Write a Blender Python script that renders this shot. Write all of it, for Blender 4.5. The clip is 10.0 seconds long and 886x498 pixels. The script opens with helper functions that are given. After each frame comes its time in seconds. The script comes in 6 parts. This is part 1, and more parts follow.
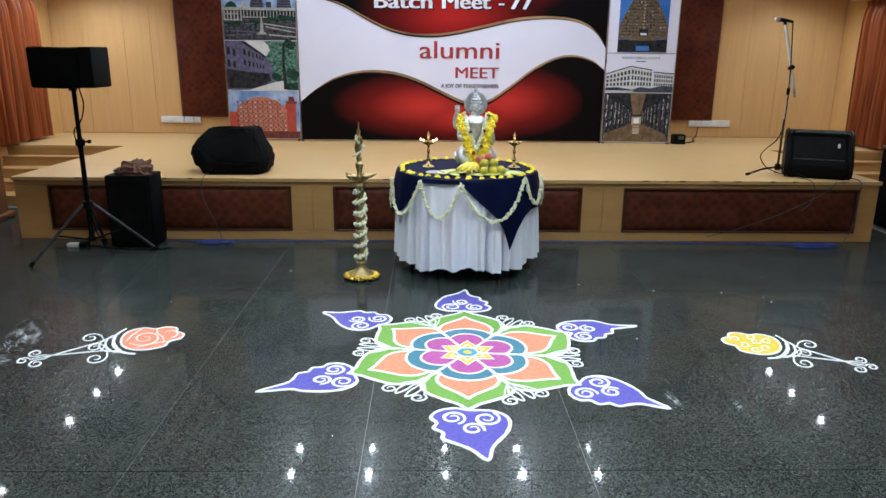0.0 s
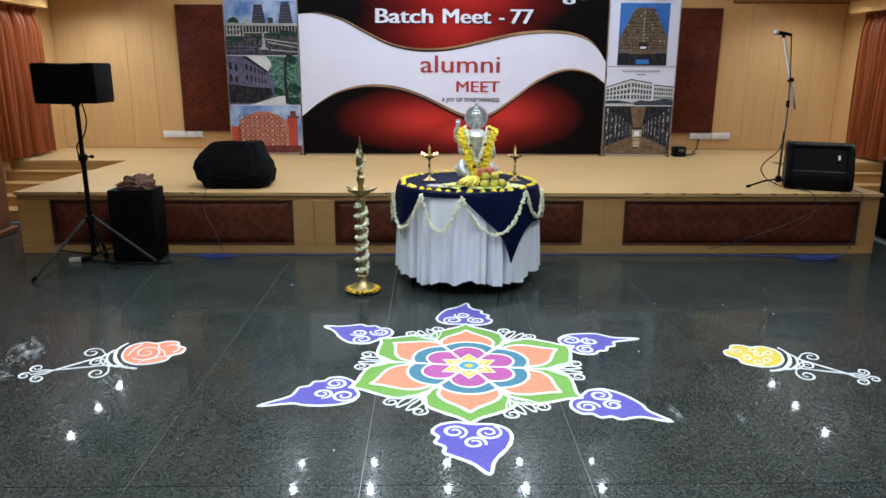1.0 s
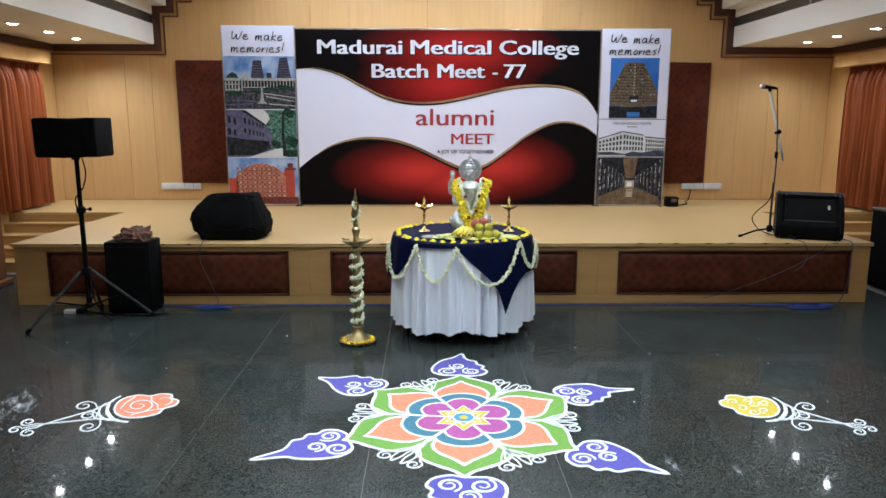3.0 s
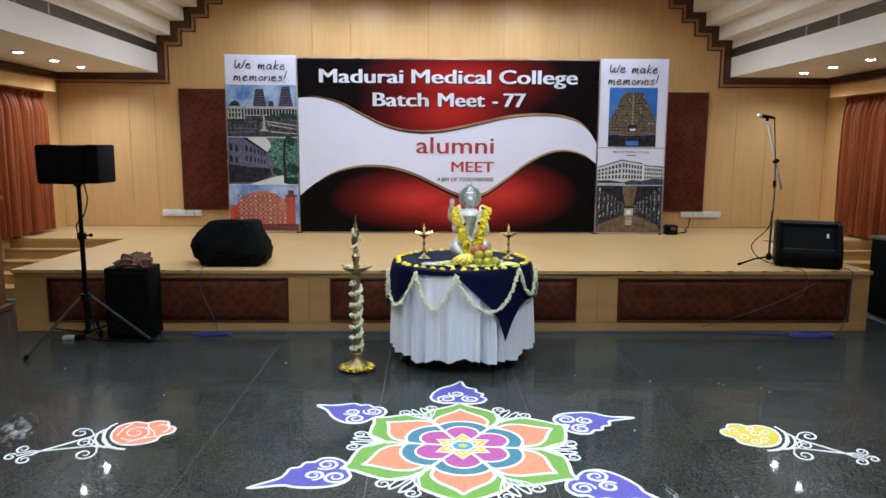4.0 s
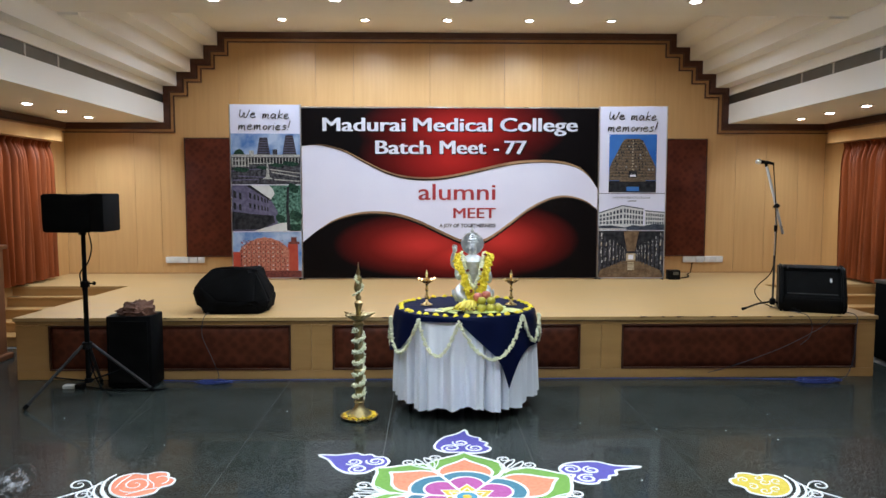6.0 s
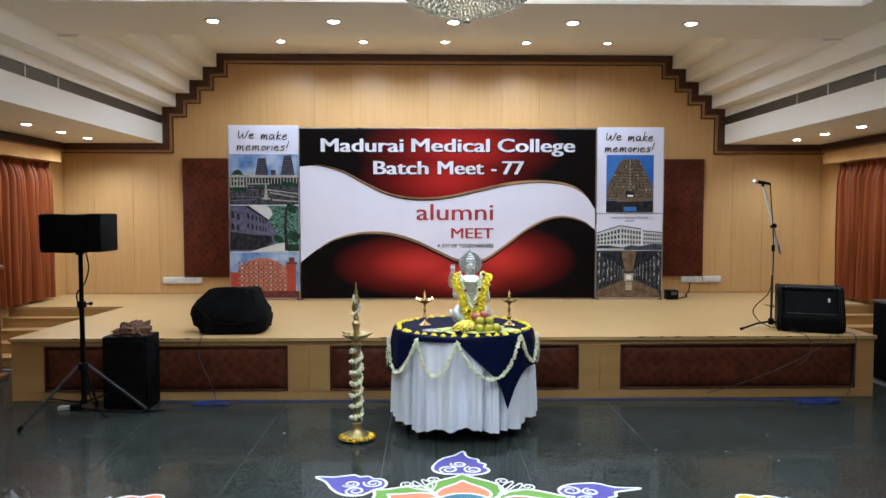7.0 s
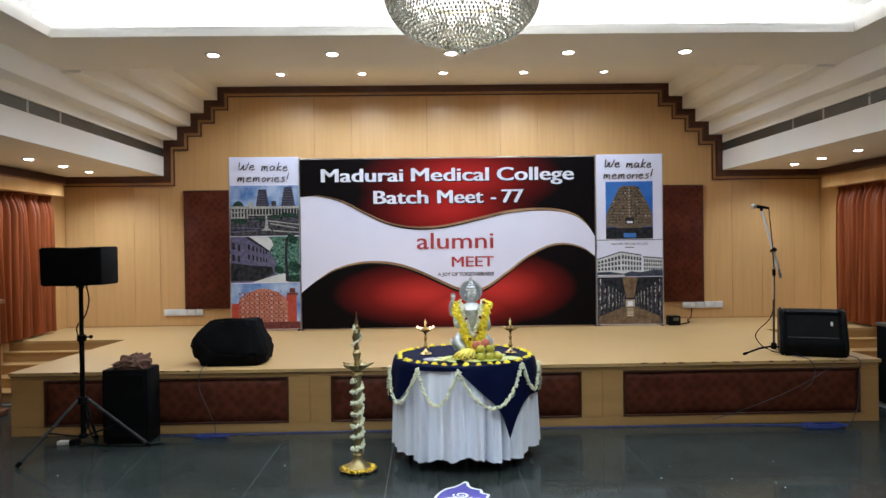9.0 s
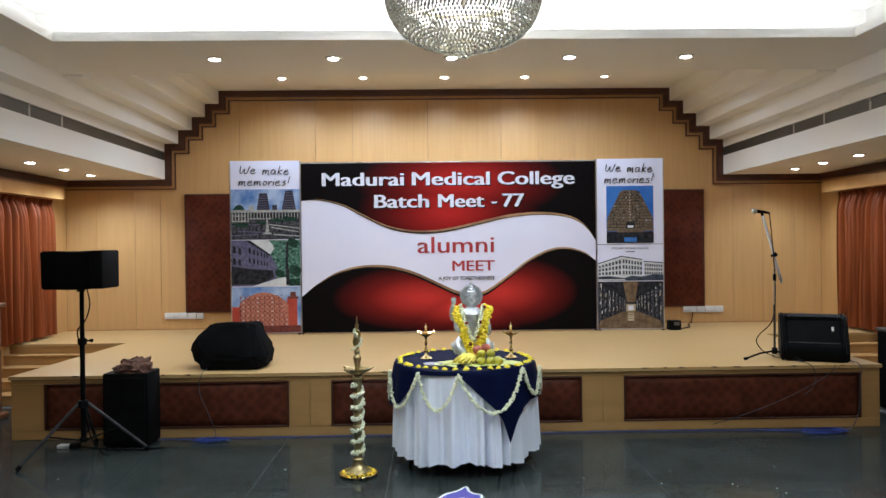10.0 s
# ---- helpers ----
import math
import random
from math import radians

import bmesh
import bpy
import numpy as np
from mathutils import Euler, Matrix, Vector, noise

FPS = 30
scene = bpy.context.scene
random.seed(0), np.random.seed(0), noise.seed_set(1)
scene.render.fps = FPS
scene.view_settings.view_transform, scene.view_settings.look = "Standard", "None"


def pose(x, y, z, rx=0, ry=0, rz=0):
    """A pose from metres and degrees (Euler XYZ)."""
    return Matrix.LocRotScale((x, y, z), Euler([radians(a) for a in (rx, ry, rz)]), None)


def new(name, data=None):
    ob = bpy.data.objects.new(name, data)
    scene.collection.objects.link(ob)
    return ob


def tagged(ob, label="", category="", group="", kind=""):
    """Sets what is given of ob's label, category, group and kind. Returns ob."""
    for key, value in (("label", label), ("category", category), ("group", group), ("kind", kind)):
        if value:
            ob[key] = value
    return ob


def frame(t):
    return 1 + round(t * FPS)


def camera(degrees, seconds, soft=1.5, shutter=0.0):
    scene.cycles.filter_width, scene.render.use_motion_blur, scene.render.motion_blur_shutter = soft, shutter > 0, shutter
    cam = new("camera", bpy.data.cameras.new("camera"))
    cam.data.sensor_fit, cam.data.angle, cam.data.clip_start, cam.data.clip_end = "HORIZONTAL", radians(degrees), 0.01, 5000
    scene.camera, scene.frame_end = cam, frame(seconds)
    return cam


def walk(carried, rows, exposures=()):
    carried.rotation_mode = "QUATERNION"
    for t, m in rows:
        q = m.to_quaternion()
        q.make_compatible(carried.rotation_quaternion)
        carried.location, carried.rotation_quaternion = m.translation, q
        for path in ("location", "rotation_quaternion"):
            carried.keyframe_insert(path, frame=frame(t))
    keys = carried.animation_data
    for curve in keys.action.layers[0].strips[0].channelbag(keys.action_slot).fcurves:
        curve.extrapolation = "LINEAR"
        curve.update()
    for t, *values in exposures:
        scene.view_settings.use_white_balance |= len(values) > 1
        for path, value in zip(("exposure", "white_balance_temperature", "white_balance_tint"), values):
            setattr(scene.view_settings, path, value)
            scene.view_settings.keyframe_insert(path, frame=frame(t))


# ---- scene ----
from collections import defaultdict

cam = camera(63.8, 10.0)
# seconds, place, then tilt, turn and lean in degrees
PATH = [
    (0, -0.007, 0.014, 1.593, 74.66, -1.25, 0.57),
    (0.5, -0.006, 0.013, 1.595, 74.86, -1.38, 0.62),
    (1, -0.002, 0.009, 1.597, 75.70, -1.08, 0.31),
    (1.5, -0.000, 0.005, 1.599, 76.28, -1.00, 0.37),
    (2, 0.001, -0.004, 1.602, 77.07, -1.09, 0.37),
    (3.5, 0.015, -0.025, 1.615, 80.92, -1.41, 0.11),
    (4, 0.015, -0.028, 1.610, 81.89, -1.31, 0.33),
    (4.5, 0.010, -0.029, 1.615, 82.85, -1.10, 0.37),
    (5, 0.009, -0.030, 1.617, 83.61, -1.22, 0.19),
    (5.5, 0.010, -0.033, 1.620, 84.67, -1.09, 0.02),
    (7, 0.009, -0.031, 1.615, 87.18, -1.31, -0.00),
    (7.5, 0.008, -0.035, 1.611, 88.31, -1.19, -0.29),
    (8, 0.014, -0.038, 1.614, 88.93, -1.22, -0.47),
    (8.5, 0.023, -0.040, 1.616, 89.41, -1.07, -0.69),
    (9, 0.023, -0.036, 1.611, 89.51, -1.19, -0.76),
    (9.5, 0.023, -0.035, 1.617, 89.70, -0.76, -0.95),
    (10, 0.023, -0.038, 1.618, 89.79, -1.14, -0.65),
]
walk(cam, [(t, pose(x, y, z, tilt, 0, turn) @ pose(0, 0, 0, 0, 0, lean)) for t, x, y, z, tilt, turn, lean in PATH],
     exposures=[(0, 0.20), (4, 0.15), (7, 0.18), (10, 0.12)])

# ---- light: an indoor hall at night, lamps only ----
world = bpy.data.worlds.new("world")
scene.world = world
world.use_nodes = True
world.node_tree.nodes["Background"].inputs[0].default_value = (0.02, 0.018, 0.015, 1)
world.node_tree.nodes["Background"].inputs[1].default_value = 0.2

DOWN_W, SIDE_W, HALL_FILL_W, COVE_E, CHAND_W = 46.0, 38.0, 122.0, 24.0, 46.0
STAGE_TINT, HALL_FILL_TINT = (0.72, 0.85, 1.0), (0.71, 0.87, 1.0)

# ---- plan, in metres ----
FRONT, BACK, DECK = 6.11, 9.54, 0.547          # stage front, back wall, stage height
WEST, EAST, SOUTH = -4.80, 5.36, -6.0          # side walls, wall behind
AXIS = 0.268
TREAD_X = (3.738, 3.556, 3.374, 3.198, 3.016)  # half-widths of the stepped ceiling
TREAD_Z = (3.02, 3.20, 3.372, 3.545, 3.72)
SOFFIT = 2.546


# ---- small builders ----
def box(bm, x0, y0, z0, x1, y1, z1, bevel=0.0, seg=1):
    vs = [bm.verts.new((x, y, z)) for z in (z0, z1) for y in (y0, y1) for x in (x0, x1)]
    fs = [bm.faces.new([vs[i] for i in f]) for f in ((0, 2, 3, 1), (4, 5, 7, 6), (0, 1, 5, 4), (2, 6, 7, 3), (0, 4, 6, 2), (1, 3, 7, 5))]
    if bevel:
        es = {e for f in fs for e in f.edges}
        bmesh.ops.bevel(bm, geom=list(es), offset=bevel, segments=seg, affect="EDGES", profile=0.5)
    return bm


def lathe(bm, profile, n=24, at=(0, 0, 0), cap=True):
    rings = []
    for r, z in profile:
        rings.append([bm.verts.new((at[0] + max(r, 1e-4) * math.cos(2 * math.pi * k / n), at[1] + max(r, 1e-4) * math.sin(2 * math.pi * k / n), at[2] + z)) for k in range(n)])
    for a, b in zip(rings, rings[1:]):
        for k in range(n):
            bm.faces.new((a[k], a[(k + 1) % n], b[(k + 1) % n], b[k]))
    if cap:
        bm.faces.new(rings[0][::-1])
        bm.faces.new(rings[-1])
    return bm


def tube(bm, pts, r, n=8, closed=False):
    pts = [Vector(p) for p in pts]
    radii = r if isinstance(r, (list, tuple)) else [r] * len(pts)
    rings = []
    last = Vector((0.3, 0.2, 1)).normalized()
    for i, p in enumerate(pts):
        a = pts[i - 1] if i or closed else p
        b = pts[(i + 1) % len(pts)] if i < len(pts) - 1 or closed else p
        d = (b - a).normalized()
        side = d.cross(last)
        if side.length < 1e-3:
            side = d.orthogonal()
        side.normalize()
        up = side.cross(d).normalized()
        last = up
        rings.append([bm.verts.new(p + radii[i] * (math.cos(2 * math.pi * k / n) * side + math.sin(2 * math.pi * k / n) * up)) for k in range(n)])
    pairs = list(zip(rings, rings[1:])) + ([(rings[-1], rings[0])] if closed else [])
    for a, b in pairs:
        for k in range(n):
            bm.faces.new((a[k], b[k], b[(k + 1) % n], a[(k + 1) % n]))
    if not closed:
        bm.faces.new(rings[0])
        bm.faces.new(rings[-1][::-1])
    return bm


def ball(bm, at, r, sub=2, squash=(1, 1, 1)):
    m = Matrix.Translation(at) @ Matrix.Diagonal((r * squash[0], r * squash[1], r * squash[2], 1))
    bmesh.ops.create_icosphere(bm, subdivisions=sub, radius=1, matrix=m)
    return bm


def prism(bm, pts, z0, z1):
    """A flat outline (x, y) raised from z0 to z1."""
    lo = [bm.verts.new((x, y, z0)) for x, y in pts]
    hi = [bm.verts.new((x, y, z1)) for x, y in pts]
    bm.faces.new(lo[::-1])
    bm.faces.new(hi)
    for i in range(len(pts)):
        j = (i + 1) % len(pts)
        bm.faces.new((lo[i], lo[j], hi[j], hi[i]))
    return bm


def slab(bm, pts, y0, y1):
    """An upright outline (x, z), thick from y0 (front) to y1."""
    lo = [bm.verts.new((x, y0, z)) for x, z in pts]
    hi = [bm.verts.new((x, y1, z)) for x, z in pts]
    bm.faces.new(lo)
    bm.faces.new(hi[::-1])
    for i in range(len(pts)):
        j = (i + 1) % len(pts)
        bm.faces.new((lo[j], lo[i], hi[i], hi[j]))
    return bm


def spline(pts, n=8, closed=False):
    """A smooth line through a few points (Catmull-Rom)."""
    pts = [Vector(p) for p in pts]
    m = len(pts)
    out = []
    for i in range(m if closed else m - 1):
        p0 = pts[i - 1] if closed or i else pts[0]
        p1, p2 = pts[i], pts[(i + 1) % m]
        p3 = pts[(i + 2) % m] if closed or i < m - 2 else pts[-1]
        for k in range(n):
            t = k / n
            out.append(0.5 * (2 * p1 + (p2 - p0) * t + (2 * p0 - 5 * p1 + 4 * p2 - p3) * t * t + (3 * p1 - p0 - 3 * p2 + p3) * t ** 3))
    if not closed:
        out.append(pts[-1])
    return out


def finish(bm, name, material, smooth=False, fix=True):
    if fix:
        bmesh.ops.recalc_face_normals(bm, faces=bm.faces)
    me = bpy.data.meshes.new(name)
    bm.to_mesh(me)
    bm.free()
    me.materials.append(material)
    if smooth:
        me.shade_smooth()
        me.set_sharp_from_angle(angle=radians(40))
    return me


def part(name, bm, material, parent=None, label="", smooth=False, at=None):
    ob = new(name, finish(bm, name, material, smooth))
    if parent:
        ob.parent = parent
    if at is not None:
        ob.location = at
    if label:
        ob["label"] = label
    return ob


def thing(name, at, label, category, group="", kind="", turn=0.0):
    ob = new(name)
    ob.empty_display_size = 0.1
    ob.location = at
    ob.rotation_euler = (0, 0, radians(turn))
    return tagged(ob, label, category, group, kind)


def solid(name, bm, material, label, category, group="", kind="", smooth=False, at=None):
    return tagged(part(name, bm, material, None, "", smooth, at), label, category, group, kind)


# ---- materials ----
def paint(name, a, b=None, scale=6.0, rough=0.6, metal=0.0, bump=0.0, bscale=40.0, stretch=(1, 1, 1), grain=0.0, sheen=0.0, rvar=0.1, emit=None, rand=0.0, coat=0.0, gloss=0.5):
    """A surface of colour a with patches towards b, fine grain and relief."""
    m = bpy.data.materials.new(name)
    m.use_nodes = True
    t = m.node_tree
    n, l = t.nodes, t.links
    p = n["Principled BSDF"]
    b = b or tuple(c * 0.8 for c in a)
    tc = n.new("ShaderNodeTexCoord")
    mp = n.new("ShaderNodeMapping")
    mp.inputs["Scale"].default_value = stretch
    l.new(tc.outputs["Object"], mp.inputs["Vector"])
    big = n.new("ShaderNodeTexNoise")
    big.inputs["Scale"].default_value, big.inputs["Detail"].default_value = scale, 5
    l.new(mp.outputs[0], big.inputs["Vector"])
    ramp = n.new("ShaderNodeValToRGB")
    ramp.color_ramp.elements[0].position, ramp.color_ramp.elements[1].position = 0.35, 0.65
    ramp.color_ramp.elements[0].color, ramp.color_ramp.elements[1].color = (*a, 1), (*b, 1)
    l.new(big.outputs["Fac"], ramp.inputs["Fac"])
    colour = ramp.outputs[0]
    fine = n.new("ShaderNodeTexNoise")
    fine.inputs["Scale"].default_value, fine.inputs["Detail"].default_value = bscale, 4
    l.new(mp.outputs[0], fine.inputs["Vector"])
    if grain or rand:
        hsv = n.new("ShaderNodeHueSaturation")
        l.new(colour, hsv.inputs["Color"])
        val = n.new("ShaderNodeMath")
        val.operation = "MULTIPLY_ADD"
        l.new(fine.outputs["Fac"], val.inputs[0])
        val.inputs[1].default_value, val.inputs[2].default_value = grain * 2, 1 - grain
        if rand:
            info = n.new("ShaderNodeObjectInfo")
            add = n.new("ShaderNodeMath")
            add.operation = "MULTIPLY_ADD"
            l.new(info.outputs["Random"], add.inputs[0])
            add.inputs[1].default_value = rand
            l.new(val.outputs[0], add.inputs[2])
            l.new(add.outputs[0], hsv.inputs["Value"])
        else:
            l.new(val.outputs[0], hsv.inputs["Value"])
        colour = hsv.outputs[0]
    l.new(colour, p.inputs["Base Color"])
    mr = n.new("ShaderNodeMapRange")
    mr.inputs["To Min"].default_value, mr.inputs["To Max"].default_value = max(0.02, rough - rvar), min(1, rough + rvar)
    l.new(big.outputs["Fac"], mr.inputs["Value"])
    l.new(mr.outputs[0], p.inputs["Roughness"])
    p.inputs["Metallic"].default_value = metal
    p.inputs["Specular IOR Level"].default_value = gloss if max(a) > 0.0075 else 0.07
    if sheen:
        p.inputs["Sheen Weight"].default_value = sheen
    if coat:
        p.inputs["Coat Weight"].default_value = coat
    if bump:
        bp = n.new("ShaderNodeBump")
        bp.inputs["Strength"].default_value, bp.inputs["Distance"].default_value = bump, 0.01
        l.new(fine.outputs["Fac"], bp.inputs["Height"])
        l.new(bp.outputs[0], p.inputs["Normal"])
    if emit:
        p.inputs["Emission Color"].default_value, p.inputs["Emission Strength"].default_value = (*emit[0], 1), emit[1]
    return m


def glow(name, colour, strength):
    m = bpy.data.materials.new(name)
    m.use_nodes = True
    p = m.node_tree.nodes["Principled BSDF"]
    p.inputs["Base Color"].default_value = (0.8, 0.8, 0.8, 1)
    p.inputs["Emission Color"].default_value, p.inputs["Emission Strength"].default_value = (*colour, 1), strength
    return m


def granite():
    m = paint("black_granite", (0.004, 0.005, 0.005), (0.010, 0.012, 0.0115), 3.0, 0.24, rvar=0.05, gloss=0.11, rand=0.25, coat=0.28)
    t = m.node_tree
    n, l = t.nodes, t.links
    p = n["Principled BSDF"]
    p.inputs["Coat Roughness"].default_value = 0.04
    tc = n.new("ShaderNodeTexCoord")
    base = p.inputs["Base Color"].links[0].from_socket
    for scale, lo, hi, tint in ((260.0, 0.35, 1.0, (0.052, 0.062, 0.057)), (120.0, 0.55, 1.0, (0.022, 0.025, 0.020))):
        grain = n.new("ShaderNodeTexVoronoi")
        grain.inputs["Scale"].default_value = scale
        l.new(tc.outputs["Object"], grain.inputs["Vector"])
        one = n.new("ShaderNodeSeparateColor")
        l.new(grain.outputs["Color"], one.inputs[0])
        ramp = n.new("ShaderNodeValToRGB")
        ramp.color_ramp.elements[0].position, ramp.color_ramp.elements[1].position = lo, hi
        ramp.color_ramp.elements[0].color, ramp.color_ramp.elements[1].color = (0, 0, 0, 1), (*tint, 1)
        l.new(one.outputs[0], ramp.inputs["Fac"])
        mix = n.new("ShaderNodeMix")
        mix.data_type, mix.blend_type = "RGBA", "ADD"
        mix.inputs[0].default_value = 1.0
        l.new(base, mix.inputs[6])
        l.new(ramp.outputs[0], mix.inputs[7])
        base = mix.outputs[2]
    l.new(base, p.inputs["Base Color"])
    return m


M = {}
M["granite"] = granite()
M["grout"] = paint("grey_joint", (0.16, 0.16, 0.155), rough=0.8)
M["veneer"] = paint("tan_veneer", (0.515, 0.298, 0.118), (0.555, 0.328, 0.135), 2.5, 0.40, stretch=(9, 9, 0.5), bscale=16, grain=0.03, bump=0.01, rand=0.07)
M["wallwood"] = paint("tan_wall_board", (0.49, 0.278, 0.104), (0.54, 0.314, 0.124), 2.0, 0.33, stretch=(6, 6, 0.6), bscale=20, grain=0.06, bump=0.02)
M["stagewood"] = paint("stage_front_veneer", (0.41, 0.228, 0.080), (0.455, 0.262, 0.098), 2.0, 0.4, stretch=(0.7, 6, 6), bscale=9, grain=0.05)
M["deckwood"] = paint("pale_deck_laminate", (0.47, 0.300, 0.126), (0.525, 0.343, 0.150), 1.6, 0.40, stretch=(0.7, 5, 1), bscale=14, grain=0.05, bump=0.01)
M["trim"] = paint("dark_brown_trim", (0.055, 0.017, 0.009), (0.085, 0.028, 0.014), 3, 0.4, stretch=(1, 6, 6), bscale=30, grain=0.15)
M["tantrim"] = paint("tan_trim", (0.33, 0.16, 0.06), (0.40, 0.21, 0.08), 4, 0.4, grain=0.08)
M["white"] = paint("white_ceiling_paint", (0.86, 0.855, 0.835), (0.885, 0.88, 0.865), 1.3, 0.75, bump=0.03, bscale=60)
M["slot"] = paint("grey_metal_grille", (0.10, 0.10, 0.09), (0.13, 0.13, 0.12), 3, 0.4, metal=0.6)
# pale metal for the plates that stand for glints on the air slots
M["glintplate"] = paint("brushed_glint_plate", (0.42, 0.42, 0.40), (0.5, 0.5, 0.48), 9, 0.3, metal=0.8)
M["plaster"] = paint("cream_plaster", (0.58, 0.45, 0.27), (0.62, 0.49, 0.30), 2, 0.7)


def padded(name, a, b, scale):
    """Brown upholstery with a pattern of soft dimples."""
    m = paint(name, a, b, 5.0, 0.5, gloss=0.14, bump=0.05, bscale=90, rvar=0.08)
    t = m.node_tree
    n, l = t.nodes, t.links
    p = n["Principled BSDF"]
    tc = n.new("ShaderNodeTexCoord")
    turn = n.new("ShaderNodeMapping")
    turn.inputs["Rotation"].default_value = (0, radians(45), 0)
    l.new(tc.outputs["Object"], turn.inputs["Vector"])
    vor = n.new("ShaderNodeTexVoronoi")
    vor.voronoi_dimensions = "3D"
    vor.inputs["Scale"].default_value, vor.inputs["Randomness"].default_value = scale, 0.5
    l.new(turn.outputs[0], vor.inputs["Vector"])
    ramp = n.new("ShaderNodeValToRGB")
    ramp.color_ramp.elements[0].position, ramp.color_ramp.elements[1].position = 0.25, 0.55
    ramp.color_ramp.elements[0].color, ramp.color_ramp.elements[1].color = (0.76, 0.72, 0.72, 1), (1.05, 1.05, 1.05, 1)
    l.new(vor.outputs["Distance"], ramp.inputs["Fac"])
    mix = n.new("ShaderNodeMix")
    mix.data_type, mix.blend_type = "RGBA", "MULTIPLY"
    mix.inputs[0].default_value = 1.0
    l.new(p.inputs["Base Color"].links[0].from_socket, mix.inputs[6])
    l.new(ramp.outputs[0], mix.inputs[7])
    l.new(mix.outputs[2], p.inputs["Base Color"])
    return m


M["leather"] = padded("brown_upholstery", (0.078, 0.020, 0.010), (0.112, 0.031, 0.015), 13.0)
M["acoustic"] = padded("maroon_acoustic_fabric", (0.070, 0.015, 0.008), (0.100, 0.023, 0.011), 14.0)
M["curtain"] = paint("rust_satin", (0.15, 0.033, 0.007), (0.25, 0.055, 0.012), 3, 0.52, stretch=(4, 4, 0.3), bump=0.04, bscale=120, gloss=0.22)
M["lamp"] = glow("lamp_glow", (0.96, 0.97, 1.0), 34.0)
M["dimlamp"] = glow("dim_lamp_glow", (0.96, 0.97, 1.0), 6.0)
M["tubeglow"] = glow("tube_glow", (0.95, 0.975, 1.0), COVE_E)
M["rim"] = paint("white_lamp_rim", (0.75, 0.74, 0.70), rough=0.35)
M["black"] = paint("black_cloth", (0.0022, 0.0022, 0.0025), (0.004, 0.004, 0.0042), 8, 0.9, bump=0.08, bscale=200)
M["blackplastic"] = paint("black_plastic", (0.003, 0.003, 0.0033), (0.006, 0.006, 0.0062), 8, 0.5, bump=0.03, bscale=180)
M["blackpaint"] = paint("black_speaker_paint", (0.0022, 0.0022, 0.0025), (0.004, 0.004, 0.0042), 8, 0.65, bump=0.06, bscale=220)
M["satinmetal"] = paint("dark_satin_metal", (0.035, 0.035, 0.037), (0.07, 0.07, 0.072), 14, 0.34, metal=0.5)
M["chrome"] = paint("chrome_steel", (0.9, 0.9, 0.9), (0.8, 0.8, 0.8), 20, 0.3, metal=1.0, rvar=0.05)
M["wood_dark"] = paint("lectern_wood", (0.13, 0.05, 0.022), (0.18, 0.07, 0.03), 3, 0.35, stretch=(6, 6, 0.6), grain=0.1)



# ---- ceiling: stepped over the stage, a coffer with hidden tubes over the hall ----
def ceiling():
    bm = bmesh.new()
    for s in (-1, 1):
        def span(a, b, y0, y1, z0, z1):
            x0, x1 = sorted((AXIS + s * a, AXIS + s * b))
            box(bm, x0, y0, z0, x1, y1, z1)
        far = 6.0
        span(TREAD_X[0], far, SOUTH, BACK, SOFFIT, SOFFIT + 0.254)
        span(TREAD_X[0] + 0.09, far, SOUTH, BACK, SOFFIT + 0.254, SOFFIT + 0.372)
        span(TREAD_X[0], far, SOUTH, BACK, SOFFIT + 0.372, 3.9)
        span(TREAD_X[1], TREAD_X[0], SOUTH, BACK, TREAD_Z[0], 3.9)
        span(TREAD_X[2], TREAD_X[1], 6.5, BACK, TREAD_Z[1], 3.9)
        span(TREAD_X[3], TREAD_X[2], 6.5, BACK, TREAD_Z[2], 3.9)
        span(TREAD_X[4], TREAD_X[3], 6.5, BACK, TREAD_Z[3], 3.9)
        span(3.11, TREAD_X[1], -1.0, 5.48, 3.222, 3.26)
        span(3.11, 3.15, -1.0, 5.48, 3.26, 3.297)
    h = TREAD_X[1]
    box(bm, AXIS - TREAD_X[4], 6.5, TREAD_Z[4], AXIS + TREAD_X[4], BACK, 3.9)
    box(bm, AXIS - h, 5.48, 3.222, AXIS + h, 6.5, 3.26)
    box(bm, AXIS - 3.15, 5.48, 3.26, AXIS + 3.15, 5.52, 3.297)
    box(bm, AXIS - h, 6.05, 3.26, AXIS + h, 6.5, 3.9)
    box(bm, AXIS - h, SOUTH, 3.222, AXIS + h, -1.0, 3.26)
    box(bm, AXIS - 3.15, -1.04, 3.26, AXIS + 3.15, -1.0, 3.297)
    box(bm, AXIS - h, SOUTH, 3.62, AXIS + h, 6.05, 3.9)
    return solid("ceiling", bm, M["white"], "white painted plaster ceiling stepped over the stage", "ceiling", kind="structure")


ceiling()
for s in (-1, 1):
    bm = bmesh.new()
    x = AXIS + s * (TREAD_X[0] + 0.02)
    box(bm, min(x, x + s * 0.07), SOUTH, SOFFIT + 0.256, max(x, x + s * 0.07), BACK - 0.01, SOFFIT + 0.370)
    grille = solid("air_grille", bm, M["slot"], "long grey metal air slot in the white bulkhead", "air grille", "air slots", "structure")
    # bright plates put in for the glints seen at the slot's joints
    for y in ((5.2, 6.30, 6.86) if s < 0 else (6.3, 7.05, 7.65)):
        bm = bmesh.new()
        box(bm, min(x - s * 0.006, x), y, SOFFIT + 0.258, max(x - s * 0.006, x), y + 0.03, SOFFIT + 0.368, 0.002)
        part("glint_plate", bm, M["glintplate"], grille, "bright metal plate standing for a glint at the slot's joint")


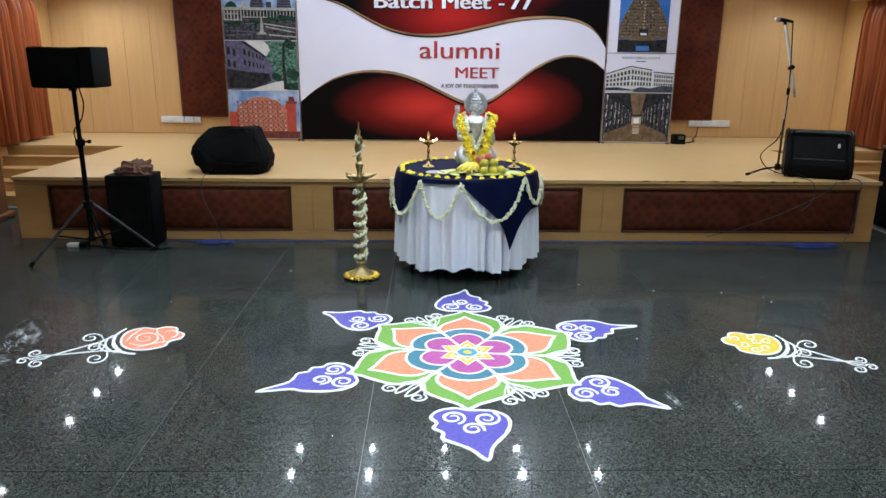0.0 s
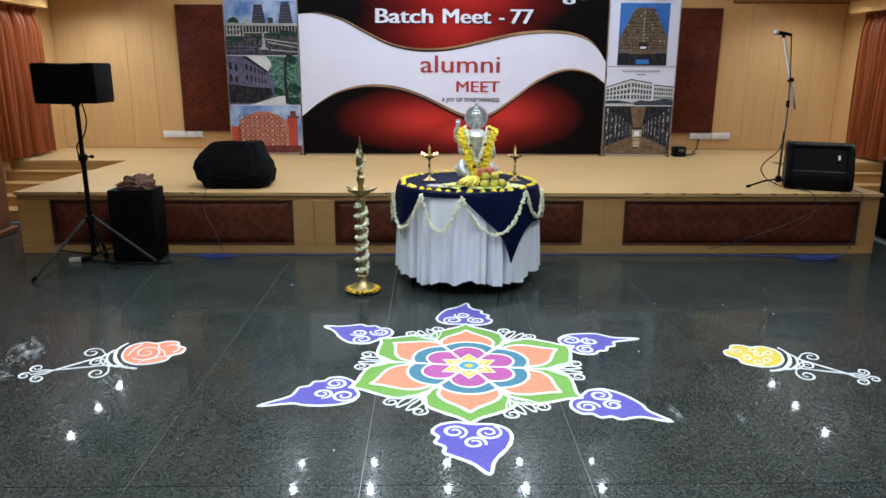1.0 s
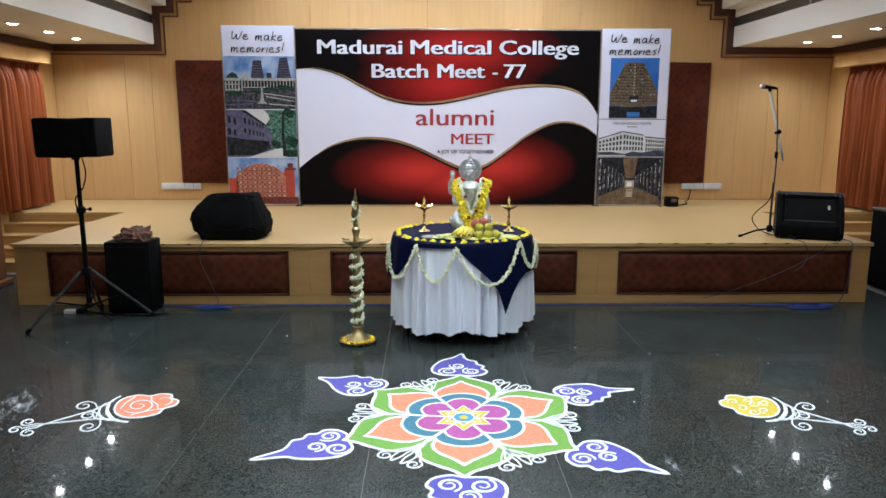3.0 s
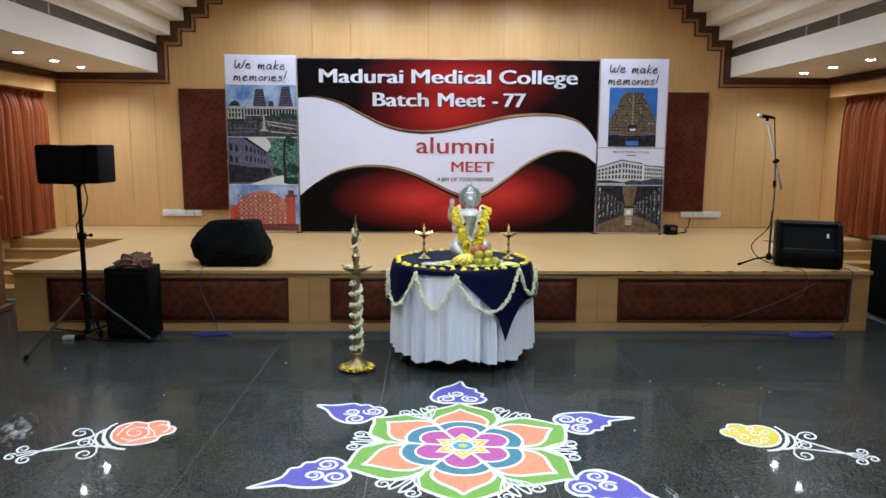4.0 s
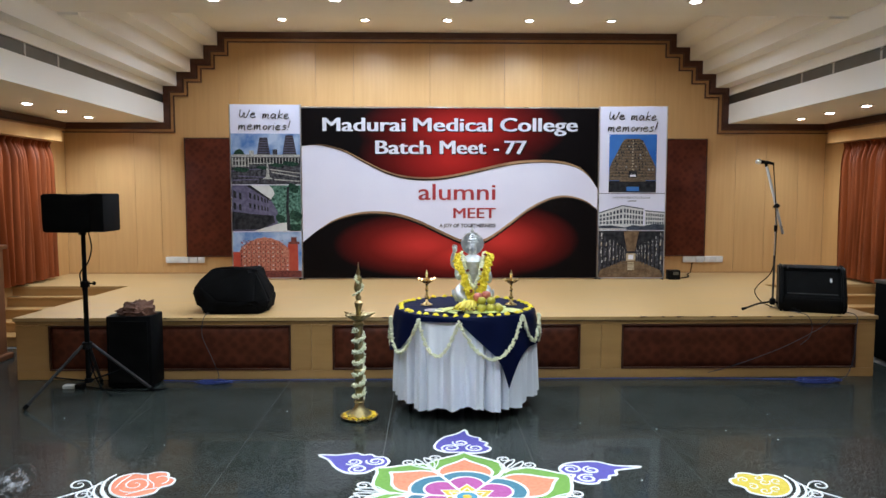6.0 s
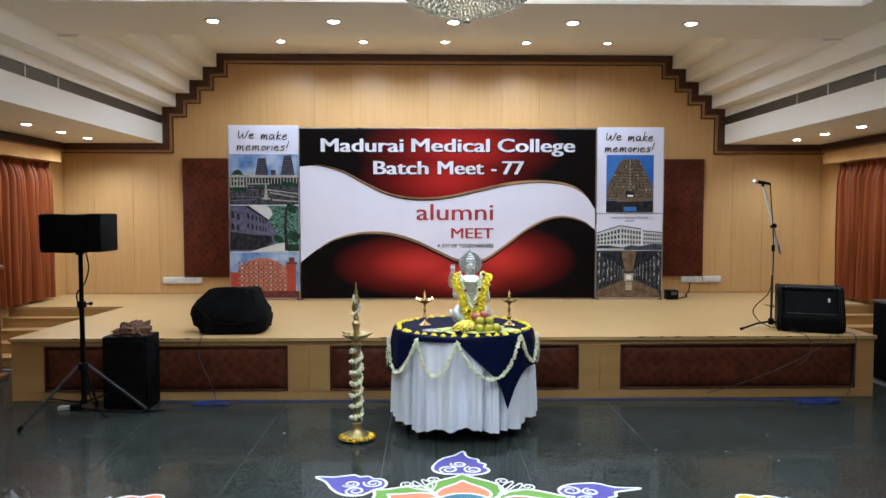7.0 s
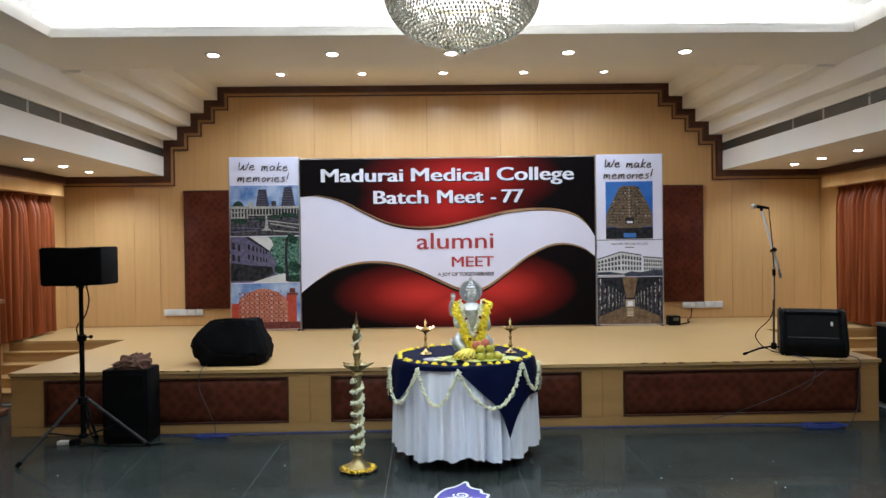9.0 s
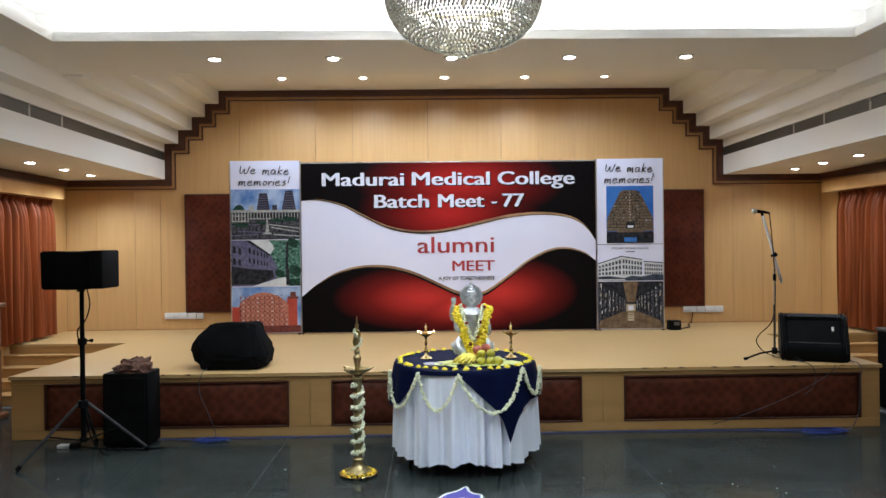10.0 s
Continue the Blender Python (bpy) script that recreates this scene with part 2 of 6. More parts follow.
# fluorescent tubes lying behind the coffer's lip
def tube_light(x0, y0, x1, y1):
    bm = bmesh.new()
    tube(bm, [(x0, y0, 3.30), (x1, y1, 3.30)], 0.016, 8)
    return solid("fluorescent_tube", bm, M["tubeglow"], "glowing white tube lamp hidden in the ceiling cove", "tube lamp", "cove tubes", smooth=True)


for k in range(5):
    tube_light(AXIS - 3.1 + k * 1.25, 5.72, AXIS - 3.1 + k * 1.25 + 1.17, 5.72)
    for s in (-1, 1):
        tube_light(AXIS + s * 3.33, 5.4 - k * 1.25, AXIS + s * 3.33, 5.4 - k * 1.25 - 1.17)


def downlight(x, y, z, watts, cone=164, group="ceiling downlights", tint=STAGE_TINT, lens="lamp", blend=0.6):
    ob = thing("downlight", (x, y, z), "round recessed ceiling downlight with white rim, switched on", "downlight", group)
    bm = bmesh.new()
    lathe(bm, [(0.043, -0.001), (0.045, -0.010), (0.062, -0.013), (0.072, -0.008), (0.072, -0.001)], 20)
    part("rim", bm, M["rim"], ob, smooth=True)
    bm = bmesh.new()
    lathe(bm, [(0.046, -0.006), (0.043, -0.012), (0.030, -0.017), (0.008, -0.019)], 16)
    part("lens", bm, M[lens], ob, "bright white lens", smooth=True)
    lamp = bpy.data.lights.new("downlight_lamp", "SPOT")
    lamp.energy, lamp.spot_size, lamp.spot_blend, lamp.shadow_soft_size = watts, radians(cone), blend, 0.03
    lamp.color = tint
    lo = new("downlight_lamp", lamp)
    lo.location = (x, y, z - 0.045)
    return ob


for k in range(-2, 3):
    downlight(0.236 + k, 6.0, 3.222, 1.0 * DOWN_W)
    downlight(0.236 + k, 8.79, TREAD_Z[4], (0.2 if k == 2 else 0.6) * DOWN_W, cone=156, lens="dimlamp" if k == 2 else "lamp")
    downlight(0.236 + k, 8.158, TREAD_Z[4], (1.65 if k % 2 else 0.8) * DOWN_W, lens="lamp" if k % 2 else "dimlamp")
for y in (8.769, 8.145, 7.447, 6.10, 5.40, 4.05, 2.7):
    downlight(-4.11, y, SOFFIT, (1.6 if y > 8.5 else 0.9 if y > 7 else 0.15) * SIDE_W, cone=152 if y > 8.5 else 146, blend=0.75)
    downlight(4.61, y, SOFFIT, (0.95 if y > 8.5 else 0.75 if y > 7 else 0.15) * SIDE_W, cone=152 if y > 8.5 else 146, blend=0.75)
# unseen downlights added in the coffer to brighten the floor and table front
for y, share in ((4.0, 0.6), (2.6, 0.95), (1.2, 1.15), (-0.2, 1.0)):
    for s in (-1, 1):
        downlight(AXIS + s * 1.3, y, 3.62, share * HALL_FILL_W, cone=120, group="hall downlights", tint=HALL_FILL_TINT)


# ---- walls ----
def panel_wall():
    wall = thing("wall_north", (0, BACK, 0), "back wall of tan wood veneer panels with fine joints", "wall", kind="structure")
    bm = bmesh.new()
    box(bm, WEST - 0.2, 0.012, 0, EAST + 0.2, 0.25, 3.9)
    part("backing", bm, M["trim"], wall)
    joints = [WEST, -4.4, -3.891, -3.554, -2.491, -1.482, -0.983, 0.025, 1.015, 1.519, 2.0, 3.03, 4.147, 4.558, 5.0, EAST]
    for a, b in zip(joints, joints[1:]):
        bm = bmesh.new()
        box(bm, a + 0.0015, 0, 0.54, b - 0.0015, 0.02, 3.75, 0.0015)
        part("panel", bm, M["veneer"], wall)
    return wall


panel_wall()


def side_wall(name, x, s):
    bm = bmesh.new()
    x0, x1 = sorted((x, x + s * 0.2))
    box(bm, x0, SOUTH, 0, x1, BACK, SOFFIT)
    return solid(name, bm, M["wallwood"], "side wall faced with tan wood boards", "wall", kind="structure")


side_wall("wall_west", WEST, -1)
side_wall("wall_east", EAST, 1)
bm = bmesh.new()
box(bm, WEST - 0.2, SOUTH - 0.2, 0, EAST + 0.2, SOUTH, 3.9)
solid("wall_south", bm, M["plaster"], "plain cream wall closing the hall", "wall", kind="structure")


# ---- stepped brown moulding that follows the ceiling ----
def moulding():
    ob = thing("trim", (0, BACK, 0), "stepped dark brown wooden moulding with tan inner strip", "moulding", kind="structure")
    half = [(5.6, SOFFIT), (TREAD_X[0], SOFFIT), (TREAD_X[0], TREAD_Z[0])]
    for k in range(1, 5):
        half += [(TREAD_X[k], TREAD_Z[k - 1]), (TREAD_X[k], TREAD_Z[k])]

    def line(d):
        r = []
        for i, (a, z) in enumerate(half):
            r.append((a if i == 0 else a - d, z - d))
        left = [(max(AXIS - a, WEST), z) for a, z in r]
        right = [(min(AXIS + a, EAST), z) for a, z in r]
        return left, right
    for d0, d1, deep, mat_name, name in ((0.0, 0.074, 0.055, "trim", "band"), (0.074, 0.086, 0.04, "trim", "fillet"), (0.086, 0.116, 0.030, "tantrim", "strip"), (0.116, 0.130, 0.022, "trim", "bead")):
        l0, r0 = line(d0)
        l1, r1 = line(d1)
        o, i = l0 + r0[::-1], l1 + r1[::-1]
        bm = bmesh.new()
        va = [[bm.verts.new((x, y, z)) for x, z in ln] for ln in (o, i) for y in (-deep, 0.0)]
        of, ob_, if_, ib = va
        for k in range(len(o) - 1):
            bm.faces.new((of[k], of[k + 1], if_[k + 1], if_[k]))
            bm.faces.new((if_[k], if_[k + 1], ib[k + 1], ib[k]))
            bm.faces.new((of[k + 1], of[k], ob_[k], ob_[k + 1]))
        part(name, bm, M[mat_name], ob)
    return ob


moulding()
for x, s in ((WEST, 1), (EAST, -1)):
    ob = thing("cornice", (x, 0, 0), "dark brown wooden cornice under the low soffit", "moulding", "side cornices", "structure")
    for d0, d1, deep, mat_name, name in ((0.0, 0.074, 0.055, "trim", "band"), (0.074, 0.086, 0.04, "trim", "fillet"), (0.086, 0.116, 0.030, "tantrim", "strip"), (0.116, 0.130, 0.022, "trim", "bead")):
        bm = bmesh.new()
        box(bm, min(0, s * deep), SOUTH, SOFFIT - d1, max(0, s * deep), BACK - deep, SOFFIT - d0)
        part(name, bm, M[mat_name], ob)

# ---- maroon acoustic panels on the back wall ----
for a, b in ((-3.212, -2.20), (2.75, 3.735)):
    ob = thing("acoustic_panel", ((a + b) / 2, BACK, 0.782), "tall maroon fabric acoustic panel on the wood wall", "wall panel", "acoustic panels")
    w = (b - a) / 2
    bm = bmesh.new()
    box(bm, -w, -0.035, 0, w, 0, 1.558, 0.012, 2)
    part("cushion", bm, M["acoustic"], ob, smooth=True)
    for x0, z0, x1, z1 in ((-w - 0.012, -0.012, -w, 1.57), (w, -0.012, w + 0.012, 1.57), (-w, -0.012, w, 0), (-w, 1.558, w, 1.57)):
        bm = bmesh.new()
        box(bm, x0, -0.03, z0, x1, 0, z1)
        part("edging", bm, M["trim"], ob)


# ---- stage ----
def stage():
    x0, x1 = -3.56, 3.955
    ob = thing("stage", (0, 0, 0), "low wooden stage with tan deck and padded brown front panels", "stage", kind="structure")
    bm = bmesh.new()
    prism(bm, [(x0 + 0.01, FRONT + 0.03), (x1 - 0.01, FRONT + 0.03), (x1 - 0.01, BACK), (x0 + 0.1, BACK), (x0 + 0.1, 8.22)], 0, DECK - 0.03)
    box(bm, WEST, 8.225, 0, x0 + 0.1, BACK, DECK - 0.03)
    box(bm, x1 - 0.01, 8.25, 0, EAST, BACK, DECK - 0.03)
    part("core", bm, M["stagewood"], ob)
    bm = bmesh.new()
    prism(bm, [(x0 - 0.012, FRONT - 0.018), (x1 + 0.012, FRONT - 0.018), (x1 + 0.012, BACK), (x0 + 0.088, BACK), (x0 + 0.088, 8.22)], DECK - 0.03, DECK)
    box(bm, WEST, 8.22, DECK - 0.03, x0 + 0.088, BACK, DECK - 0.001, 0.0)
    box(bm, x1 + 0.012, 8.245, DECK - 0.03, EAST, BACK, DECK - 0.001, 0.0)
    part("deck", bm, M["deckwood"], ob, "pale wood-laminate deck with a worn front edge")
    bm = bmesh.new()
    box(bm, x0, FRONT - 0.006, DECK - 0.037, x1, FRONT, DECK - 0.031)
    part("shadow_bead", bm, M["trim"], ob)
    rc = random.Random(17)
    for k in range(16):
        cx, cw = rc.uniform(x0 + 0.1, x1 - 0.1), rc.uniform(0.02, 0.09)
        bm = bmesh.new()
        n = 6
        up = [(cx + cw * (i / n - 0.5), DECK - 0.001 - 0.012 * math.sin(math.pi * i / n) * rc.uniform(0.4, 1)) for i in range(n + 1)]
        slab(bm, up + [(cx, DECK + 0.0008)], FRONT - 0.0195, FRONT - 0.010)
        part("chip", bm, M["trim"], ob, "chipped dark edge")
    bm = bmesh.new()
    box(bm, x0, FRONT, 0.478, x1, FRONT + 0.03, DECK - 0.03, 0.003)
    part("fascia", bm, M["stagewood"], ob)
    bm = bmesh.new()
    box(bm, x0, FRONT, 0.0, x1, FRONT + 0.03, 0.078, 0.003)
    part("plinth", bm, M["stagewood"], ob)
    spans = ((-3.28, -1.196), (-0.832, 1.339), (1.704, 3.79))
    edges = [x0] + [v for s in spans for v in s] + [x1]
    for a, b in zip(edges[::2], edges[1::2]):
        mid = [(a, (a + b) / 2), ((a + b) / 2, b)] if b - a > 0.3 else [(a, b)]
        for c, d in mid:
            bm = bmesh.new()
            box(bm, c + 0.001, FRONT, 0.079, d - 0.001, FRONT + 0.03, 0.477, 0.002)
            part("post", bm, M["stagewood"], ob)
    for a, b in spans:
        bm = bmesh.new()
        nx, nz = 48, 12
        grid = []
        for j in range(nz + 1):
            row = []
            for i in range(nx + 1):
                u, v = i / nx, j / nz
                e = min(u * (b - a), (1 - u) * (b - a), v * 0.39, (1 - v) * 0.39)
                puff = 0.032 * (1 - math.exp(-e / 0.03))
                dim = 0.004 * math.cos(i * math.pi / 1.5) * math.cos(j * math.pi / 1.5)
                row.append(bm.verts.new((a + 0.014 + u * (b - a - 0.028), FRONT + 0.02 - puff - dim * (e > 0.02), 0.094 + v * 0.368)))
            grid.append(row)
        for j in range(nz):
            for i in range(nx):
                bm.faces.new((grid[j][i], grid[j][i + 1], grid[j + 1][i + 1], grid[j + 1][i]))
        pad = part("padded_panel", bm, M["leather"], ob, "brown padded leatherette panel", smooth=True)
        for u0, z0, u1, z1 in ((a, 0.08, a + 0.014, 0.476), (b - 0.014, 0.08, b, 0.476), (a + 0.014, 0.08, b - 0.014, 0.094), (a + 0.014, 0.462, b - 0.014, 0.476)):
            bm = bmesh.new()
            box(bm, u0, FRONT - 0.008, z0, u1, FRONT + 0.02, z1, 0.003)
            part("edging", bm, M["trim"], pad)
    return ob


stage()


def side_steps(xa, xb):
    ob = thing("stairs", ((xa + xb) / 2, 7.8, 0), "wooden side steps leading up to the stage", "stairs", "stage steps", "structure")
    for k, y in enumerate((7.49, 7.72, 7.92, 8.11)):
        z = DECK * (k + 1) / 5
        bm = bmesh.new()
        w = (xb - xa) / 2
        box(bm, -w, y - 7.8, 0.0, w, 8.218 - 7.8, z - 0.02)
        box(bm, -w, y - 7.8 - 0.015, z - 0.02, w, 8.218 - 7.8, z, 0.003)
        part("step", bm, M["stagewood"], ob)
    return ob


side_steps(WEST + 0.002, -3.49)
side_steps(3.97, EAST - 0.002)

# skirting along the back of the stage
bm = bmesh.new()
box(bm, WEST, BACK - 0.012, DECK, EAST, BACK - 0.001, DECK + 0.012)
solid("baseboard", bm, M["tantrim"], "thin wooden skirting strip", "skirting", kind="structure")


# ---- curtains with pelmets ----
def curtain(name_x, s, y0, y1, seed):
    rnd = random.Random(seed)
    ob = thing("curtain", (name_x, (y0 + y1) / 2, DECK), "full-length rust orange satin curtain in deep folds", "curtain", "side curtains")
    centres, y = [], y0
    while y < y1:
        wide = rnd.uniform(0.045, 0.105)
        centres.append((y + wide / 2 - (y0 + y1) / 2, wide, rnd.uniform(0.55, 1.0), rnd.uniform(-0.03, 0.03)))
        y += wide
    bm = bmesh.new()
    n, rows = 620, 18
    grid = []
    top, low = 2.285, 0.02
    for j in range(rows + 1):
        v = j / rows
        row = []
        for i in range(n + 1):
            y = (i / n - 0.5) * (y1 - y0)
            c, wide, tall, lean = min(centres, key=lambda q: abs(y - q[0]) / q[1])
            q = max(-1.0, min(1.0, 2 * (y - c) / wide))
            ridge = math.cos(q * math.pi / 2) ** 0.6
            pinch = 1.0 if v < 0.88 else 1.0 - 0.55 * math.sin(math.pi * min(1, (v - 0.88) / 0.10))
            d = 0.05 + 0.165 * tall * ridge * pinch * (0.85 + 0.15 * (1 - v)) + 0.010 * math.sin(31 * y + 3 * v)
            row.append(bm.verts.new((s * d, y + lean * (1 - v) + 0.016 * math.sin(4 * v + 9 * y), low - DECK + 0.56 + v * (top - 0.57))))
        grid.append(row)
    for j in range(rows):
        for i in range(n):
            bm.faces.new((grid[j][i], grid[j][i + 1], grid[j + 1][i + 1], grid[j + 1][i]))
    part("drape", bm, M["curtain"], ob, smooth=True)
    return ob


curtain(WEST, 1, 6.2, 9.0, 1)
curtain(EAST, -1, 6.2, 8.95, 2)
for x, s, y1 in ((WEST, 1, 8.98), (EAST, -1, 9.03)):
    bm = bmesh.new()
    box(bm, min(x, x + s * 0.26), 5.2, 2.255, max(x, x + s * 0.26), y1, 2.395, 0.004)
    solid("pelmet", bm, M["wallwood"], "tan wooden curtain pelmet box", "pelmet", "pelmets", "structure")


# ---- floor of polished granite slabs ----
def granite_floor():
    ob = thing("floor", (0, 0, 0), "polished black speckled granite floor in large slabs", "floor", kind="structure")
    bm = bmesh.new()
    box(bm, WEST - 0.2, SOUTH - 0.2, -0.2, EAST + 0.2, BACK + 0.2, -0.003)
    part("bed", bm, M["grout"], ob)
    w, d, g = 0.915, 1.22, 0.0018
    me = finish(box(bmesh.new(), -w / 2 + g, -d / 2 + g, -0.0029, w / 2 - g, d / 2 - g, 0.0), "slab", M["granite"])
    for i in range(-5, 6):
        for j in range(-5, 6):
            s = new("slab", me)
            s.parent = ob
            s.location = (-1.19 + (i + 0.5) * w, 0.06 + (j + 0.5) * d, 0)
    return ob


granite_floor()



# ---- lettering ----
def letters(name, text, size, material, parent, x, y, z, align="CENTER", bold=0.0, wide=1.0, shear=0.0, label="", deep=0.0008, fit=0.0):
    """Raised words on an upright board that faces the hall."""
    cu = bpy.data.curves.new(name, "FONT")
    cu.body, cu.size, cu.align_x, cu.offset, cu.extrude, cu.shear = text, size, align, bold, deep, shear
    cu.resolution_u = 3
    tmp = bpy.data.objects.new(name, cu)
    scene.collection.objects.link(tmp)
    me = bpy.data.meshes.new_from_object(tmp.evaluated_get(bpy.context.evaluated_depsgraph_get()))
    bpy.data.objects.remove(tmp)
    bpy.data.curves.remove(cu)
    xs = [v.co.x for v in me.vertices]
    k = fit / (max(xs) - min(xs)) if fit else wide
    mid = (max(xs) + min(xs)) / 2 if align == "CENTER" else 0
    me.transform(Matrix.Diagonal((k, 1, 1, 1)) @ Matrix.Translation((-mid, 0, 0)))
    me.transform(Matrix.Rotation(radians(90), 4, "X"))
    me.materials.clear()
    me.materials.append(material)
    ob = new(name, me)
    ob.parent = parent
    ob.location = (x, y, z)
    if label:
        ob["label"] = label
    return ob


def print_mat(name, dark, bright, blobs):
    """Printed vinyl: dark with soft bright ovals (cx, cz, rx, rz)."""
    m = paint(name, dark, rough=0.6, gloss=0.06)
    t = m.node_tree
    n, l = t.nodes, t.links
    p = n["Principled BSDF"]
    tc = n.new("ShaderNodeTexCoord")
    last = None
    for cx, cz, rx, rz in blobs:
        mp = n.new("ShaderNodeMapping")
        mp.inputs["Location"].default_value = (-cx / rx, 0, -cz / rz)
        mp.inputs["Scale"].default_value = (1 / rx, 0, 1 / rz)
        l.new(tc.outputs["Object"], mp.inputs["Vector"])
        g = n.new("ShaderNodeTexGradient")
        g.gradient_type = "SPHERICAL"
        l.new(mp.outputs[0], g.inputs["Vector"])
        if last is None:
            last = g.outputs["Fac"]
        else:
            mx = n.new("ShaderNodeMath")
            mx.operation = "MAXIMUM"
            l.new(last, mx.inputs[0])
            l.new(g.outputs["Fac"], mx.inputs[1])
            last = mx.outputs[0]
    ramp = n.new("ShaderNodeValToRGB")
    e = ramp.color_ramp.elements
    e[0].position, e[0].color = 0.0, (*dark, 1)
    e[1].position, e[1].color = 0.9, (*bright, 1)
    mid = ramp.color_ramp.elements.new(0.38)
    mid.color = (*(0.25 * b + 0.3 * d for b, d in zip(bright, dark)), 1)
    l.new(last, ramp.inputs["Fac"])
    l.new(ramp.outputs[0], p.inputs["Base Color"])
    return m


M["vinyl"] = paint("white_vinyl", (0.72, 0.73, 0.90), (0.75, 0.76, 0.92), 2, 0.42, bump=0.02, bscale=5)
M["redtop"] = print_mat("black_red_print", (0.0035, 0.0022, 0.0026), (0.40, 0.018, 0.016), [(0.0, 1.50, 1.15, 0.62), (0.15, 1.85, 1.3, 0.5)])
M["redlow"] = print_mat("black_red_print_low", (0.0035, 0.0022, 0.0026), (0.52, 0.034, 0.028), [(-0.32, 0.42, 1.15, 0.42), (0.15, 0.30, 1.1, 0.36), (0.62, 0.48, 1.0, 0.46)])
M["gold"] = paint("bronze_print", (0.17, 0.085, 0.045), (0.42, 0.25, 0.13), 2.2, 0.4, stretch=(1, 1, 0.2))
M["ink"] = paint("black_ink", (0.010, 0.008, 0.008), rough=0.6, gloss=0.1)
M["redink"] = paint("red_ink", (0.42, 0.035, 0.045), rough=0.4)
M["whiteink"] = paint("white_ink", (0.80, 0.81, 0.92), rough=0.4)
M["alu"] = paint("aluminium_frame", (0.6, 0.6, 0.6), rough=0.3, metal=1.0)


def banner():
    x0, x1, z0, z1 = -1.556, 2.113, 0.56, 2.667
    w, h, cx = x1 - x0, z1 - z0, (x0 + x1) / 2
    ob = thing("banner", (cx, 8.83, z0), "wide printed event backdrop in white, red and black", "banner")
    bm = bmesh.new()
    box(bm, -w / 2, 0, 0, w / 2, 0.03, h, 0.002)
    part("board", bm, M["vinyl"], ob)

    def curve(pts):
        c = spline([((u - 0.5) * w, 0, v * h) for u, v in pts], 6)
        return [(p.x, p.z) for p in c]
    top = curve([(0, 0.778), (0.06, 0.782), (0.14, 0.745), (0.21, 0.68), (0.29, 0.613), (0.37, 0.582), (0.45, 0.58), (0.52, 0.597), (0.60, 0.628), (0.70, 0.667), (0.79, 0.682), (0.87, 0.677), (0.93, 0.65), (0.97, 0.60), (1, 0.527)])
    low = curve([(0, 0.215), (0.05, 0.285), (0.11, 0.35), (0.18, 0.388), (0.25, 0.398), (0.32, 0.385), (0.39, 0.347), (0.46, 0.29), (0.53, 0.235), (0.58, 0.222), (0.63, 0.245), (0.70, 0.33), (0.77, 0.42), (0.84, 0.478), (0.90, 0.49), (0.96, 0.46), (1, 0.407)])
    bm = bmesh.new()
    slab(bm, top + [(w / 2, h - 0.004), (-w / 2, h - 0.004)], -0.002, 0.001)
    part("upper_print", bm, M["redtop"], ob, "black print with a soft red glow")
    bm = bmesh.new()
    slab(bm, [(-w / 2, 0.004), (w / 2, 0.004)] + low[::-1], -0.002, 0.001)
    part("lower_print", bm, M["redlow"], ob, "black print with a soft red glow")

    def band(name, line, a, b, lift0, lift1, mat_name, y):
        """A tapering ribbon of print along a wave, between two shares of its length."""
        n = len(line)
        i0, i1 = int(a * (n - 1)), int(b * (n - 1))
        lo, hi = [], []
        for i in range(i0, i1 + 1):
            t = (i - i0) / max(1, i1 - i0)
            taper = math.sin(math.pi * min(1, max(0, 0.04 + 0.92 * t))) ** 0.6
            x, z = line[i]
            lo.append((x, z + lift0 * taper))
            hi.append((x, z + lift1 * taper))
        bm = bmesh.new()
        for p0, p1, q0, q1 in zip(lo, lo[1:], hi, hi[1:]):
            slab(bm, [p0, p1, q1, q0], y, y + 0.0012)
        part(name, bm, M[mat_name], ob)
    band("gold_band", top, 0.06, 0.97, 0.010, 0.042, "gold", -0.0035)
    band("gold_band", low, 0.08, 0.98, -0.036, 0.0, "gold", -0.0035)
    band("shadow_line", low, 0.02, 0.98, -0.060, -0.034, "ink", -0.0045)
    band("shadow_line", top, 0.04, 0.7, 0.0, 0.018, "ink", -0.0045)
    y = -0.005
    sx = lambda px: (px - 529) / 522 * w - w / 2
    sz = lambda py: (578 - py) / 297 * h
    for txt, a, b, py in (("Madurai", 566, 711, 321), ("Medical", 725, 863, 321), ("College", 877, 1014, 321), ("Batch", 658, 755, 360), ("Meet", 771, 853, 360), ("-", 866, 875, 360), ("77", 885, 924, 360)):
        x, z, fit = sx((a + b) / 2), sz(py), (b - a) / 522 * w - 0.016
        for dx, dz in ((0.020, -0.014), (-0.012, -0.010)):
            letters("title_shadow", txt, 0.235, M["ink"], ob, x + dx, y + 0.0016, z + dz, fit=fit + 0.006)
        for k, dx in enumerate((-0.009, 0.0, 0.009)):
            letters("title", txt, 0.235, M["whiteink"], ob, x + dx, y - 0.0002 * k, z, fit=fit, label="bold white lettering")
    letters("word", "alumni", 0.29, M["redink"], ob, sx(801), y, sz(440), bold=0.0, fit=0.95, label="red lower-case lettering")
    letters("word", "alumni", 0.29, M["redink"], ob, sx(801) + 0.007, y - 0.0002, sz(440), fit=0.95)
    letters("word", "MEET", 0.185, M["redink"], ob, sx(832) + 0.008, y - 0.0002, sz(472), fit=0.52)
    letters("word", "MEET", 0.185, M["redink"], ob, sx(832), y, sz(472), bold=0.0, fit=0.52, label="red capital lettering")
